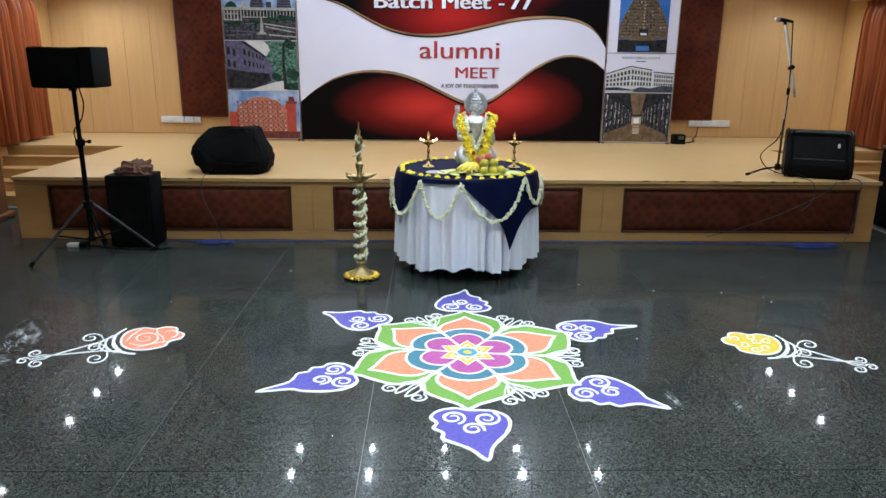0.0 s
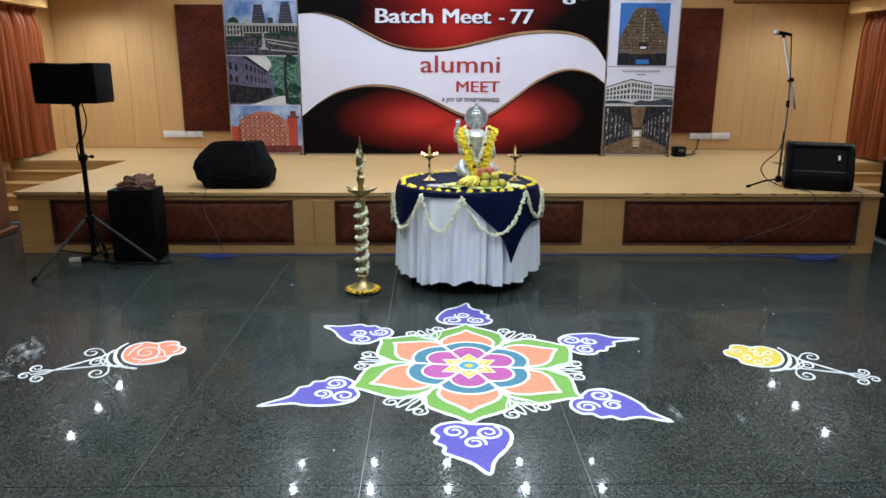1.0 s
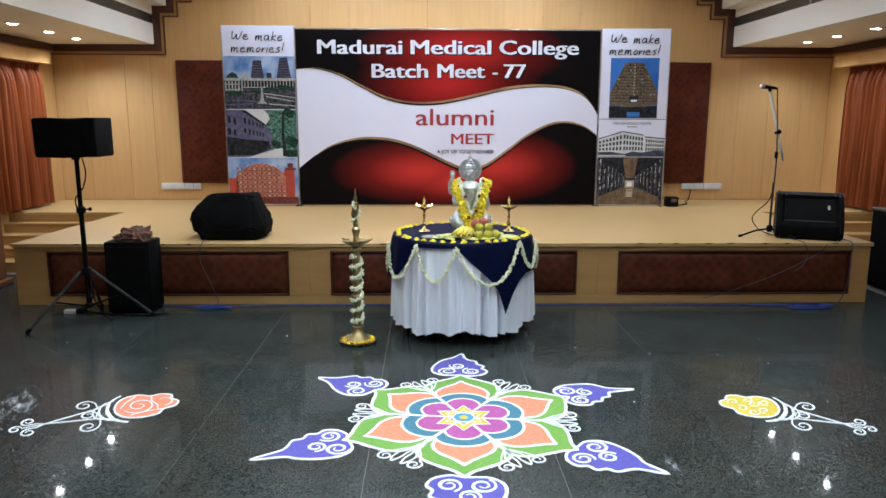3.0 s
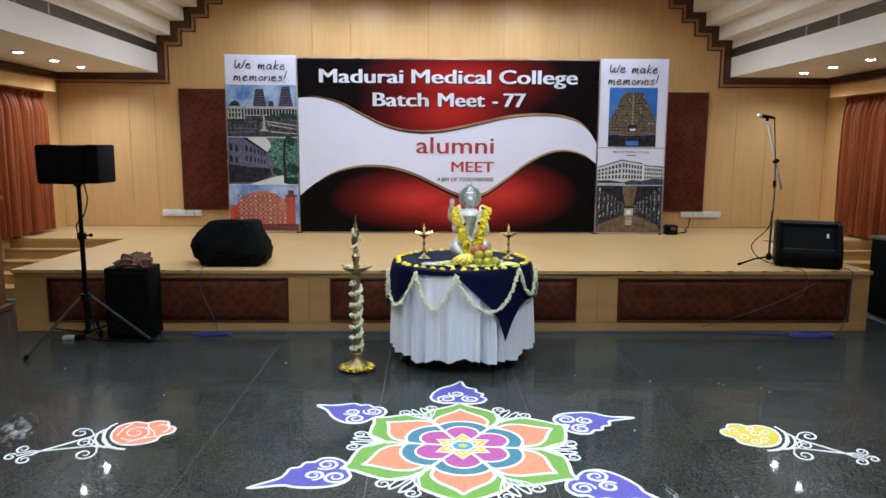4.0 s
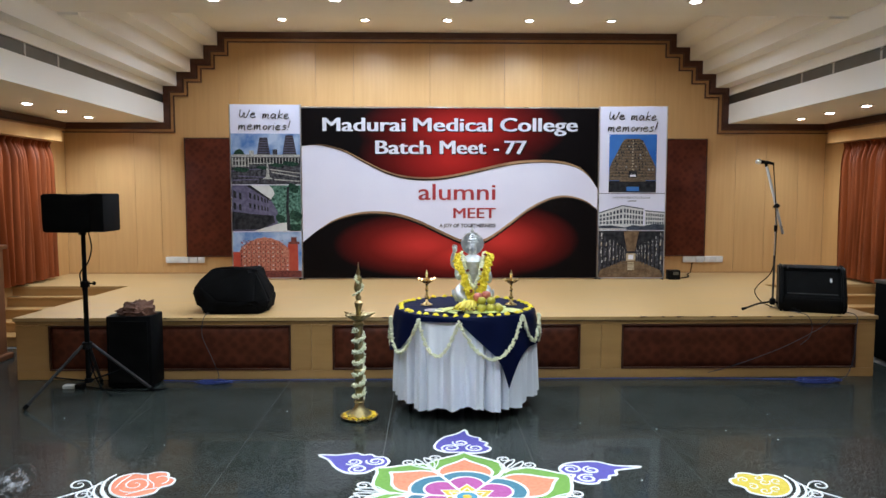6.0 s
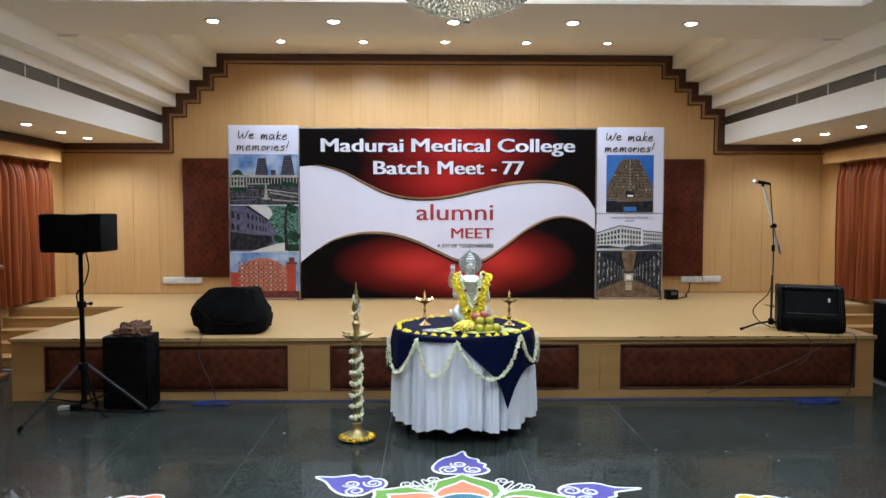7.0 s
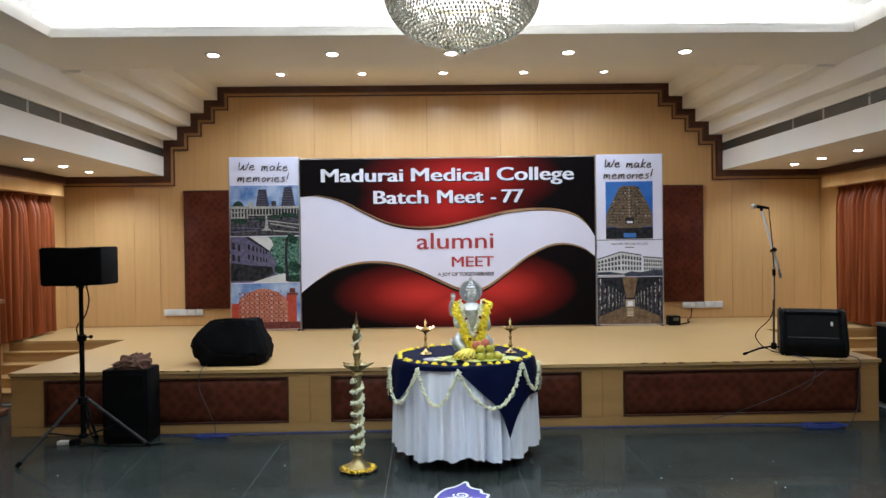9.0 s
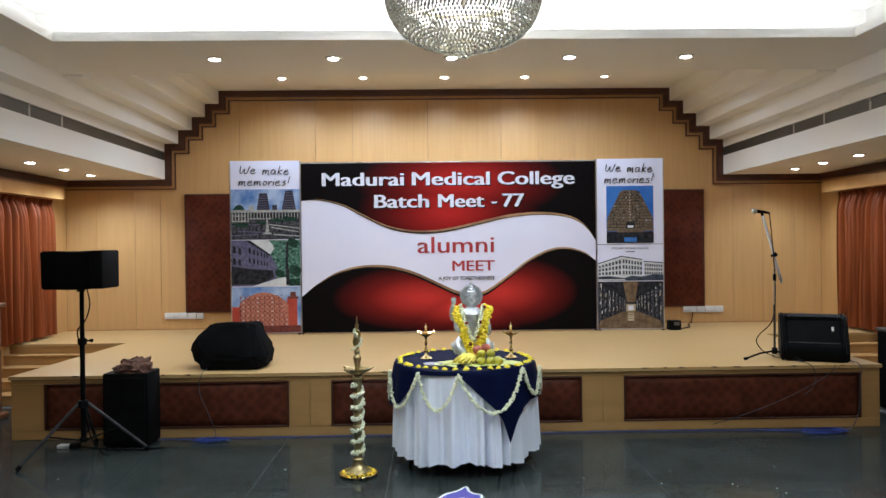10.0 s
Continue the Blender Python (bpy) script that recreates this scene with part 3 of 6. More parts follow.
    letters("motto", "A JOY OF TOGETHERNESS", 0.062, M["ink"], ob, sx(820), y, sz(488), bold=0.001, fit=0.70, label="small dark capital lettering")
    for x in (-w / 2 + 0.01, w / 2 - 0.01):
        bm = bmesh.new()
        box(bm, x - 0.012, -0.03, -0.013, x + 0.012, 0.20, 0.0, 0.003)
        part("foot", bm, M["blackplastic"], ob)
    bm = bmesh.new()
    box(bm, -w / 2, -0.004, h, w / 2, 0.034, h + 0.012, 0.003)
    part("top_rail", bm, M["alu"], ob)
    return ob


banner()

C = {}
for nm, a, b, sc in (("sky", (0.075, 0.18, 0.45), (0.40, 0.50, 0.68), 5.0), ("tower", (0.022, 0.022, 0.032), (0.065, 0.062, 0.075), 45), ("stone", (0.095, 0.068, 0.048), (0.22, 0.165, 0.115), 75),
                     ("arcade", (0.26, 0.26, 0.26), (0.48, 0.48, 0.45), 60), ("shade", (0.010, 0.010, 0.014), (0.035, 0.036, 0.042), 18), ("mauve", (0.085, 0.08, 0.14), (0.15, 0.14, 0.23), 22),
                     ("leaf", (0.008, 0.036, 0.026), (0.15, 0.30, 0.24), 30), ("gravel", (0.012, 0.012, 0.018), (0.10, 0.10, 0.12), 32), ("darkleaf", (0.006, 0.022, 0.016), (0.03, 0.075, 0.05), 50), ("redwall", (0.38, 0.055, 0.035), (0.44, 0.08, 0.05), 12), ("roadgrey", (0.45, 0.45, 0.47), (0.35, 0.35, 0.37), 9), ("pink", (0.36, 0.12, 0.085), (0.58, 0.26, 0.19), 60),
                     ("pinkshade", (0.10, 0.028, 0.024), (0.19, 0.055, 0.045), 30), ("deepsky", (0.03, 0.13, 0.45), (0.06, 0.20, 0.55), 3), ("pale", (0.55, 0.56, 0.58), (0.66, 0.67, 0.68), 10),
                     ("slate", (0.022, 0.030, 0.048), (0.075, 0.09, 0.12), 30), ("corridor", (0.12, 0.075, 0.045), (0.22, 0.15, 0.09), 14), ("glare", (0.55, 0.48, 0.36), (0.35, 0.27, 0.17), 12)):
    C[nm] = paint("print_" + nm, a, b, sc, 0.6, gloss=0.1)


STROKES = {
    "W": [[(0.0, 1.5), (0.12, 0.3), (0.4, 0.08), (0.62, 1.0), (0.72, 0.15), (1.05, 0.2), (1.3, 1.5)]],
    "e": [[(0.05, 0.5), (0.5, 0.6), (0.42, 0.95), (0.1, 0.75), (0.06, 0.2), (0.4, 0.02), (0.75, 0.25)]],
    "m": [[(0.0, 0.95), (0.06, 0.0), (0.14, 0.65), (0.34, 0.9), (0.44, 0.08), (0.52, 0.65), (0.74, 0.9), (0.84, 0.08), (1.0, 0.1)]],
    "a": [[(0.62, 0.85), (0.2, 0.9), (0.02, 0.4), (0.25, 0.02), (0.55, 0.35), (0.62, 0.85), (0.66, 0.15), (0.82, 0.1)]],
    "k": [[(0.12, 1.7), (0.06, 0.0)], [(0.62, 0.95), (0.12, 0.45), (0.68, 0.0)]],
    "o": [[(0.3, 0.92), (0.05, 0.5), (0.3, 0.04), (0.6, 0.45), (0.32, 0.92)]],
    "r": [[(0.0, 0.95), (0.06, 0.0), (0.12, 0.55), (0.42, 0.95)]],
    "i": [[(0.05, 0.9), (0.08, 0.0)], [(0.1, 1.35), (0.12, 1.3)]],
    "s": [[(0.5, 0.92), (0.15, 0.85), (0.12, 0.6), (0.45, 0.4), (0.4, 0.06), (0.0, 0.05)]],
    "!": [[(0.16, 1.9), (0.1, 0.45)], [(0.08, 0.12), (0.1, 0.06)]],
}


def script(name, text, x0, x1, z, size, parent):
    """A word in pen strokes, stretched from x0 to x1."""
    lines, at = [], 0.0
    for ch in text:
        pts = [[(at + x, y) for x, y in st] for st in STROKES[ch]]
        lines += pts
        at = max(x for st in pts for x, y in st) + 0.22
    k = (x1 - x0) / (at - 0.22)
    bm = bmesh.new()
    for st in lines:
        tube(bm, [(x0 + p.x * k, -0.003, z + (p.y + 0.04 * math.sin(5 * p.x)) * size) for p in spline([(x + 0.18 * y, y, 0) for x, y in st], 4)], 0.0055, 5)
    return part(name, bm, M["ink"], parent, "hand-written black lettering")


def standee(x0, x1, z0, z1, left):
    w, h = x1 - x0, z1 - z0
    what = "temple, courtyard and pink palace" if left else "temple gateway, college and pillared hall"
    ob = thing("standee", ((x0 + x1) / 2, 8.825 if left else 8.815, z0), "tall white photo standee showing " + what, "standee", "photo standees", turn=2.5 if left else -2.5)
    bm = bmesh.new()
    box(bm, -w / 2, 0, 0, w / 2, 0.025, h, 0.002)
    part("board", bm, M["vinyl"], ob)
    for x in (-w / 2, w / 2 - 0.012):
        bm = bmesh.new()
        box(bm, x, -0.004, 0, x + 0.012, 0.03, h + 0.004, 0.002)
        part("side_rail", bm, M["alu"], ob)
    for x in (-w / 2 + 0.03, w / 2 - 0.03):
        bm = bmesh.new()
        box(bm, x - 0.012, -0.05, -z0 + DECK, x + 0.012, 0.16, 0.004, 0.003)
        part("foot", bm, M["blackplastic"], ob)
    L = lambda u: (u - 0.5) * (w - 0.03)
    Z = lambda v: v * h

    def shape(name, pts, mat, lift=1):
        bm = bmesh.new()
        slab(bm, [(L(u), Z(v)) for u, v in pts], -0.0012 * lift - 0.001, 0.0)
        return part(name, bm, mat, ob)

    def rect(name, u0, v0, u1, v1, mat, lift=1):
        return shape(name, [(u0, v0), (u1, v0), (u1, v1), (u0, v1)], mat, lift)
    for txt, u0, u1, v in (("We", 0.12, 0.36, 0.925), ("make", 0.46, 0.84, 0.920), ("memories!", 0.11, 0.83, 0.856)):
        script("heading", txt, L(u0), L(u1), Z(v), 0.062, ob)
    if left:
        rect("photo_sky", 0, 0.56, 1, 0.835, C["sky"])
        rect("photo_ground", 0, 0.545, 1, 0.66, C["gravel"], 2)
        for u, half, top, tiers in ((0.47, 0.098, 0.813, 7), (0.845, 0.105, 0.815, 7)):
            for k in range(tiers):
                t0, t1 = k / tiers, (k + 1) / tiers
                h0, h1 = half * (1 - 0.42 * t0), half * (1 - 0.42 * t1)
                z0_, z1_ = 0.715 + (top - 0.715) * t0, 0.715 + (top - 0.715) * t1
                shape("photo_tower", [(u - h0, z0_), (u + h0, z0_), (u + h1 * 0.96, z1_), (u - h1 * 0.96, z1_)], C["tower"], 2)
                rect("photo_tower_ledge", u - h1, z1_ - 0.0035, u + h1, z1_, C["mauve"], 3)
        rect("photo_tower_top", 0.79, 0.815, 0.90, 0.826, C["tower"], 2)
        rect("photo_small_tower", 0.60, 0.71, 0.67, 0.745, C["tower"], 2)
        rect("photo_pavilion", 0.26, 0.715, 0.33, 0.738, C["arcade"], 3)
        shape("photo_tree_tuft", [(0.03, 0.715), (0.20, 0.715), (0.17, 0.738), (0.12, 0.748), (0.06, 0.737)], C["darkleaf"], 2)
        rect("photo_colonnade_shade", 0, 0.655, 1, 0.712, C["shade"], 3)
        rect("photo_roof", 0, 0.700, 1, 0.716, C["arcade"], 4)
        rect("photo_roof_line", 0, 0.698, 1, 0.701, C["tower"], 5)
        for k in range(22):
            u = 0.01 + k * 0.0455
            wide = 0.020 if k < 6 else 0.012
            rect("photo_pillar", u, 0.660 if k > 5 else 0.645, u + wide, 0.699, C["arcade"], 4)
        for u0, u1, v in ((0.02, 0.22, 0.678), (0.02, 0.22, 0.648), (0.24, 0.62, 0.662)):
            rect("photo_parapet", u0, v, u1, v + 0.006, C["arcade"], 5)
        for u, v, q in ((0.66, 0.655, 0.10), (0.86, 0.662, 0.12), (0.14, 0.628, 0.12), (0.45, 0.640, 0.09)):
            shape("photo_bush", [(u + q * (1 + 0.3 * math.sin(7 * i)) * math.cos(0.7 * i), v + 0.13 * q * (1 + 0.3 * math.sin(5 * i)) * math.sin(0.7 * i)) for i in range(9)], C["darkleaf"], 5)
        for k, (u0, v0, u1, v1) in enumerate(((0.0, 0.618, 0.45, 0.632), (0.55, 0.628, 1.0, 0.606), (0.10, 0.590, 0.48, 0.583), (0.58, 0.612, 0.98, 0.585), (0.0, 0.565, 0.4, 0.572), (0.62, 0.570, 1.0, 0.560))):
            shape("photo_path", [(u0, v0), (u1, v1), (u1, v1 + 0.005), (u0, v0 + 0.007)], C["arcade"] if k % 2 else C["mauve"], 4)
        shape("photo_pedestal", [(0.45, 0.575), (0.60, 0.575), (0.55, 0.59), (0.535, 0.66), (0.515, 0.66), (0.50, 0.59)], C["arcade"], 5)
        rect("photo_foliage", 0, 0.275, 1, 0.54, C["leaf"])
        shape("photo_sky_gap", [(0.26, 0.54), (0.54, 0.54), (0.60, 0.515), (0.62, 0.49), (0.56, 0.455)], C["pale"], 2)
        shape("photo_road", [(0.30, 0.275), (0.84, 0.275), (0.80, 0.325), (0.70, 0.322)], C["pale"], 4)
        shape("photo_house", [(0, 0.275), (0.40, 0.275), (0.66, 0.32), (0.66, 0.39), (0.56, 0.46), (0.27, 0.54), (0, 0.54)], C["mauve"], 3)
        shape("photo_eave", [(0.27, 0.54), (0.565, 0.458), (0.56, 0.448), (0.20, 0.54)], C["shade"], 4)
        shape("photo_veranda", [(0, 0.285), (0.40, 0.285), (0.62, 0.325), (0.60, 0.365), (0.30, 0.375), (0, 0.39)], C["shade"], 4)
        for k, u in enumerate((0.02, 0.10, 0.25, 0.315, 0.37, 0.425, 0.47, 0.51)):
            t = u / 0.56
            for top, low, wd in ((0.535 - 0.078 * t, 0.492 - 0.058 * t, 0.036), (0.465 - 0.052 * t, 0.425 - 0.035 * t, 0.034)):
                if k < 2:
                    top, low = top - 0.02, low - 0.02
                pw = wd * (1.5 - t) * 0.8
                shape("photo_window", [(u, low), (u + pw, low - 0.004), (u + pw, top - 0.008), (u, top)], C["shade"], 5)
        for u, v, q in ((0.93, 0.36, 0.09), (0.90, 0.52, 0.08), (0.70, 0.345, 0.07)):
            shape("photo_leaf_shade", [(u + q * (1 + 0.35 * math.sin(7 * i)) * math.cos(0.7 * i), v + 0.4 * q * (1 + 0.35 * math.sin(5 * i)) * math.sin(0.7 * i)) for i in range(9)], C["darkleaf"], 4)
        shape("photo_trunk", [(0.795, 0.28), (0.85, 0.28), (0.82, 0.42), (0.835, 0.53), (0.80, 0.53), (0.785, 0.42)], C["shade"], 5)
        rect("photo_bank", 0.84, 0.275, 1.0, 0.315, C["darkleaf"], 4)
        rect("photo_blue_sky", 0, 0.005, 1, 0.27, C["sky"])
        n = 14
        prof = [(0.10, 0.03)] + [(0.10 + 0.72 * q / n, 0.165 + 0.072 * math.sin(math.pi * q / n) ** 0.8 + 0.004 * (q % 2)) for q in range(n + 1)] + [(0.82, 0.03)]
        shape("photo_palace", prof, C["pink"], 2)
        rect("photo_side_wall", 0.0, 0.03, 0.12, 0.155, C["redwall"], 2)
        for r in range(7):
            for q in range(10):
                u = 0.115 + q * 0.070 + 0.004 * (r % 2)
                if u < 0.775 - 0.012 * r:
                    v = 0.048 + r * 0.0255
                    rect("photo_niche", u, v, u + 0.012, v + 0.016, C["pinkshade"], 3)
                    rect("photo_niche", u + 0.020, v, u + 0.028, v + 0.014, C["redwall"], 3)
                    rect("photo_bay", u + 0.034, v + 0.001, u + 0.058, v + 0.006, C["glare"] if r in (2, 4) else C["pale"] if q % 3 == 0 else C["pink"], 3)
                    shape("photo_bay_hood", [(u + 0.030, v + 0.017), (u + 0.062, v + 0.017), (u + 0.046, v + 0.023)], C["pinkshade"], 3)
            rect("photo_cornice", 0.11 + 0.010 * r, 0.0445 + r * 0.0255, 0.81 - 0.012 * r, 0.0462 + r * 0.0255, C["pinkshade"], 4)
        rect("photo_tower", 0.80, 0.03, 0.95, 0.20, C["redwall"], 2)
        rect("photo_tower_top", 0.81, 0.20, 0.97, 0.213, C["pinkshade"], 3)
        rect("photo_cupola", 0.85, 0.213, 0.93, 0.24, C["pinkshade"], 3)
        rect("photo_low_wall", 0.0, 0.005, 1.0, 0.045, C["pinkshade"], 4)
    else:
        rect("photo_sky", 0.14, 0.505, 0.86, 0.84, C["deepsky"])
        shape("photo_gateway", [(0.145, 0.575), (0.855, 0.575), (0.852, 0.648), (0.815, 0.680), (0.655, 0.800), (0.60, 0.815), (0.40, 0.815), (0.345, 0.800), (0.185, 0.680), (0.148, 0.648)], C["stone"], 2)
        rg = random.Random(4)
        for k in range(13):
            v = 0.596 + 0.0168 * k
            hw = 0.345 if v < 0.65 else 0.345 - 0.19 * (v - 0.65) / 0.15
            rect("photo_ledge", 0.5 - hw, v, 0.5 + hw, v + 0.0022, C["shade"], 3)
            count = 13
            for q in range(count):
                u = 0.5 + hw * 1.9 * ((q + 0.5) / count - 0.5) + rg.uniform(-0.006, 0.006)
                a = rg.uniform(0.006, 0.011)
                top = v + rg.uniform(0.008, 0.013)
                rect("photo_niche", u - a, v + 0.003, u + a, top, C["glare"] if q == 6 else C["shade"] if rg.random() < 0.45 else C["arcade"] if rg.random() < 0.12 else C["corridor"], 4)
        rect("photo_base", 0.14, 0.505, 0.86, 0.572, C["shade"], 3)
        rect("photo_base", 0.30, 0.568, 0.70, 0.592, C["stone"], 5)
        rect("photo_porch", 0.44, 0.590, 0.57, 0.628, C["shade"], 5)
        rect("photo_door", 0.41, 0.512, 0.60, 0.538, C["deepsky"], 4)
        rect("photo_sign", 0.46, 0.596, 0.55, 0.608, M["whiteink"], 6)
        letters("caption", "MADURAI MEDICAL COLLEGE", 0.036, C["slate"], ob, L(0.5), -0.003, Z(0.469), fit=0.56 * (w - 0.03), label="small grey capital lettering")
        rect("caption_bar", 0.43, 0.4525, 0.57, 0.457, C["slate"], 1)
        rect("seam", 0.0, 0.497, 1.0, 0.5, C["slate"], 1)
        shape("photo_college", [(0.0, 0.30), (0.36, 0.295), (0.36, 0.425), (0.0, 0.382)], C["pale"], 2)
        shape("photo_college", [(0.36, 0.295), (0.68, 0.305), (0.68, 0.405), (0.36, 0.425)], C["pale"], 2)
        shape("photo_college", [(0.70, 0.31), (1.0, 0.315), (1.0, 0.385), (0.70, 0.395)], C["pale"], 2)
        for a, b, za, zb, count in ((0.0, 0.36, 0.375, 0.415, 7), (0.37, 0.68, 0.415, 0.396, 7), (0.71, 0.99, 0.388, 0.378, 8)):
            for r in range(3):
                for q in range(count):
                    t = (q + 0.25) / count
                    top = za + (zb - za) * t
                    hgt = (top - 0.315) / 3
                    u = a + (b - a) * t
                    z = 0.315 + r * hgt + 0.2 * hgt
                    rect("photo_window", u, z, u + 0.62 * (b - a) / count, z + 0.66 * hgt, C["slate"], 3)
        for a, b, za, zb in ((0.0, 0.36, 0.382, 0.425), (0.36, 0.68, 0.425, 0.405), (0.70, 1.0, 0.395, 0.385)):
            shape("photo_roof", [(a, za), (b, zb), (b, zb + 0.006), (a, za + 0.006)], C["slate"], 3)
        shape("photo_ground", [(0, 0.285), (1, 0.285), (1, 0.318), (0.86, 0.322), (0.66, 0.308), (0.52, 0.314), (0.4, 0.300), (0.2, 0.312), (0, 0.310)], C["slate"], 4)
        rect("photo_road", 0.0, 0.287, 0.42, 0.294, C["pale"], 5)
        rect("photo_hall", 0, 0.005, 1, 0.28, C["shade"])
        shape("photo_hall_floor", [(0, 0.005), (1, 0.005), (0.95, 0.05), (0.62, 0.105), (0.38, 0.105), (0.03, 0.05)], C["corridor"], 2)
        shape("photo_hall_roof", [(0.38, 0.28), (0.62, 0.28), (0.56, 0.16), (0.44, 0.16)], C["corridor"], 2)
        rect("photo_altar", 0.43, 0.105, 0.57, 0.148, C["glare"], 3)
        rect("photo_altar", 0.46, 0.112, 0.54, 0.14, M["whiteink"], 4)
        rect("photo_floor_shine", 0.45, 0.05, 0.55, 0.098, C["glare"], 3)
        for u0, u1, v in ((0.30, 0.70, 0.085), (0.2, 0.8, 0.06), (0.08, 0.9, 0.03)):
            rect("photo_floor_band", u0, v, u1, v + 0.003, C["stone"], 4)
        rs = random.Random(9)
        for s in (-1, 1):
            for col in range(9):
                t = (col / 8) ** 1.5
                u = 0.5 + s * (0.085 + 0.385 * t)
                rect("photo_pillar", u - 0.006 - 0.016 * t, 0.10 - 0.05 * t, u + 0.006 + 0.016 * t, 0.165 + 0.10 * t, C["gravel"], 2)
                for k in range(9):
                    z = 0.125 - 0.035 * t + (0.055 + 0.12 * t) * (k + rs.random()) / 9
                    q = (0.004 + 0.010 * t) * rs.uniform(0.5, 1.2)
                    uu = u - s * (0.004 + 0.014 * t) + rs.uniform(-0.6, 0.6) * q
                    if rs.random() < 0.72:
                        shape("photo_glint", [(uu - 0.6 * q, z - 0.5 * q), (uu + 0.5 * q, z - 0.7 * q), (uu + 0.7 * q, z + 0.5 * q), (uu, z + 0.9 * q)], C["pale"] if rs.random() < 0.3 else C["glare"] if rs.random() < 0.4 else C["arcade"], 3)
    return ob


standee(-2.43, -1.562, 0.562, 2.703, True)
standee(2.12, 2.963, 0.555, 2.690, False)


# ---- switch boards and small box by the wall ----
M["switch"] = paint("white_switch_plastic", (0.72, 0.72, 0.70), rough=0.3)
for xs in ((-3.512, -3.20, -3.085, -2.99), (3.453, 3.63, 3.75, 4.005)):
    for a, b in zip(xs, xs[1:]):
        ob = thing("switchboard", ((a + b) / 2, BACK, 0.73), "white plastic switch and socket board", "switchboard", "switch boards")
        w = (b - a) / 2 - 0.004
        bm = bmesh.new()
        box(bm, -w, -0.028, -0.042, w, 0, 0.042, 0.006, 2)
        part("plate", bm, M["switch"], ob)
        for k in range(max(1, int(2 * w / 0.06))):
            bm = bmesh.new()
            x = -w + 0.02 + k * 0.06
            box(bm, x, -0.034, -0.02, min(x + 0.035, w - 0.005), -0.028, 0.02, 0.003)
            part("switch", bm, M["rim"], ob)
ob = thing("adapter_box", (3.07, 8.78, DECK), "small black power adapter box on the stage", "adapter")
bm = bmesh.new()
box(bm, -0.075, -0.06, 0, 0.075, 0.06, 0.12, 0.012, 2)
part("case", bm, M["blackplastic"], ob)
bm = bmesh.new()
box(bm, -0.02, -0.063, 0.06, 0.05, -0.059, 0.10, 0.001)
part("panel", bm, M["slot"], ob)


def cable(name, pts, r, mat, label, n=10):
    bm = bmesh.new()
    tube(bm, spline(pts, n), r, 6)
    return solid(name, bm, mat, label, "cable", smooth=True)


M["bluecable"] = paint("blue_cable", (0.012, 0.035, 0.22), rough=0.4)
M["greycable"] = paint("grey_cable", (0.05, 0.045, 0.055), rough=0.45)
cable("cable", [(3.13, 8.78, DECK + 0.02), (3.2, 8.85, DECK + 0.008), (3.35, 9.0, DECK + 0.008), (3.42, 9.25, DECK + 0.008), (3.55, 9.49, DECK + 0.01), (3.58, 9.51, 0.69)], 0.006, M["black"], "thin black cable from the adapter to the socket")


def coil(cx, cy, rx, ry, seed, turns, label):
    rnd = random.Random(seed)
    pts = []
    for k in range(turns * 10):
        a = k * 2 * math.pi / 10
        f = 0.55 + 0.55 * rnd.random()
        pts.append((cx + rx * f * math.cos(a), cy + ry * f * math.sin(a), 0.007 + 0.004 * (k / 10)))
    pts.append((cx - rx * 1.6, cy + 0.06, 0.008))
    pts.append((cx - rx * 3.0, FRONT - 0.06, 0.008))
    return cable("cable", pts, 0.0038, M["bluecable"], label, 3)


coil(-1.83, 5.97, 0.15, 0.06, 3, 5, "loosely coiled blue cable on the floor")
coil(3.38, 5.93, 0.20, 0.07, 4, 6, "loosely coiled blue cable on the floor")
cable("cable", [(-1.9, 6.03, 0.008), (-1.0, 6.06, 0.008), (0.3, 6.05, 0.008), (1.6, 6.06, 0.008), (2.6, 6.04, 0.008), (3.3, 6.0, 0.01)], 0.0045, M["bluecable"], "blue cable lying along the stage foot")
cable("cable", [(3.22, 6.55, DECK + 0.01), (3.3, 6.3, DECK + 0.01), (3.33, 6.08, DECK + 0.004), (3.36, 6.055, 0.45), (3.33, 6.05, 0.36), (3.26, 6.05, 0.30)], 0.0035, M["greycable"], "thin grey cable hanging over the stage edge")
cable("cable", [(3.72, 6.3, DECK + 0.01), (3.76, 6.08, DECK + 0.004), (3.745, 6.05, 0.40), (3.74, 6.05, 0.2), (3.66, 6.03, 0.02), (3.5, 6.0, 0.012)], 0.004, M["greycable"], "thin grey cable hanging over the stage edge")
cable("cable", [(3.55, 6.08, DECK + 0.004), (3.45, 6.05, 0.46), (3.1, 6.04, 0.28), (2.7, 6.04, 0.13), (2.45, 6.04, 0.06)], 0.003, M["greycable"], "thin grey cable trailing across the stage front")
cable("cable", [(-1.95, 6.35, DECK + 0.01), (-1.93, 6.08, DECK + 0.006), (-1.94, 6.05, 0.40), (-1.86, 6.05, 0.2), (-1.80, 6.03, 0.05), (-1.83, 5.98, 0.02)], 0.0035, M["greycable"], "thin grey cable hanging over the stage edge")


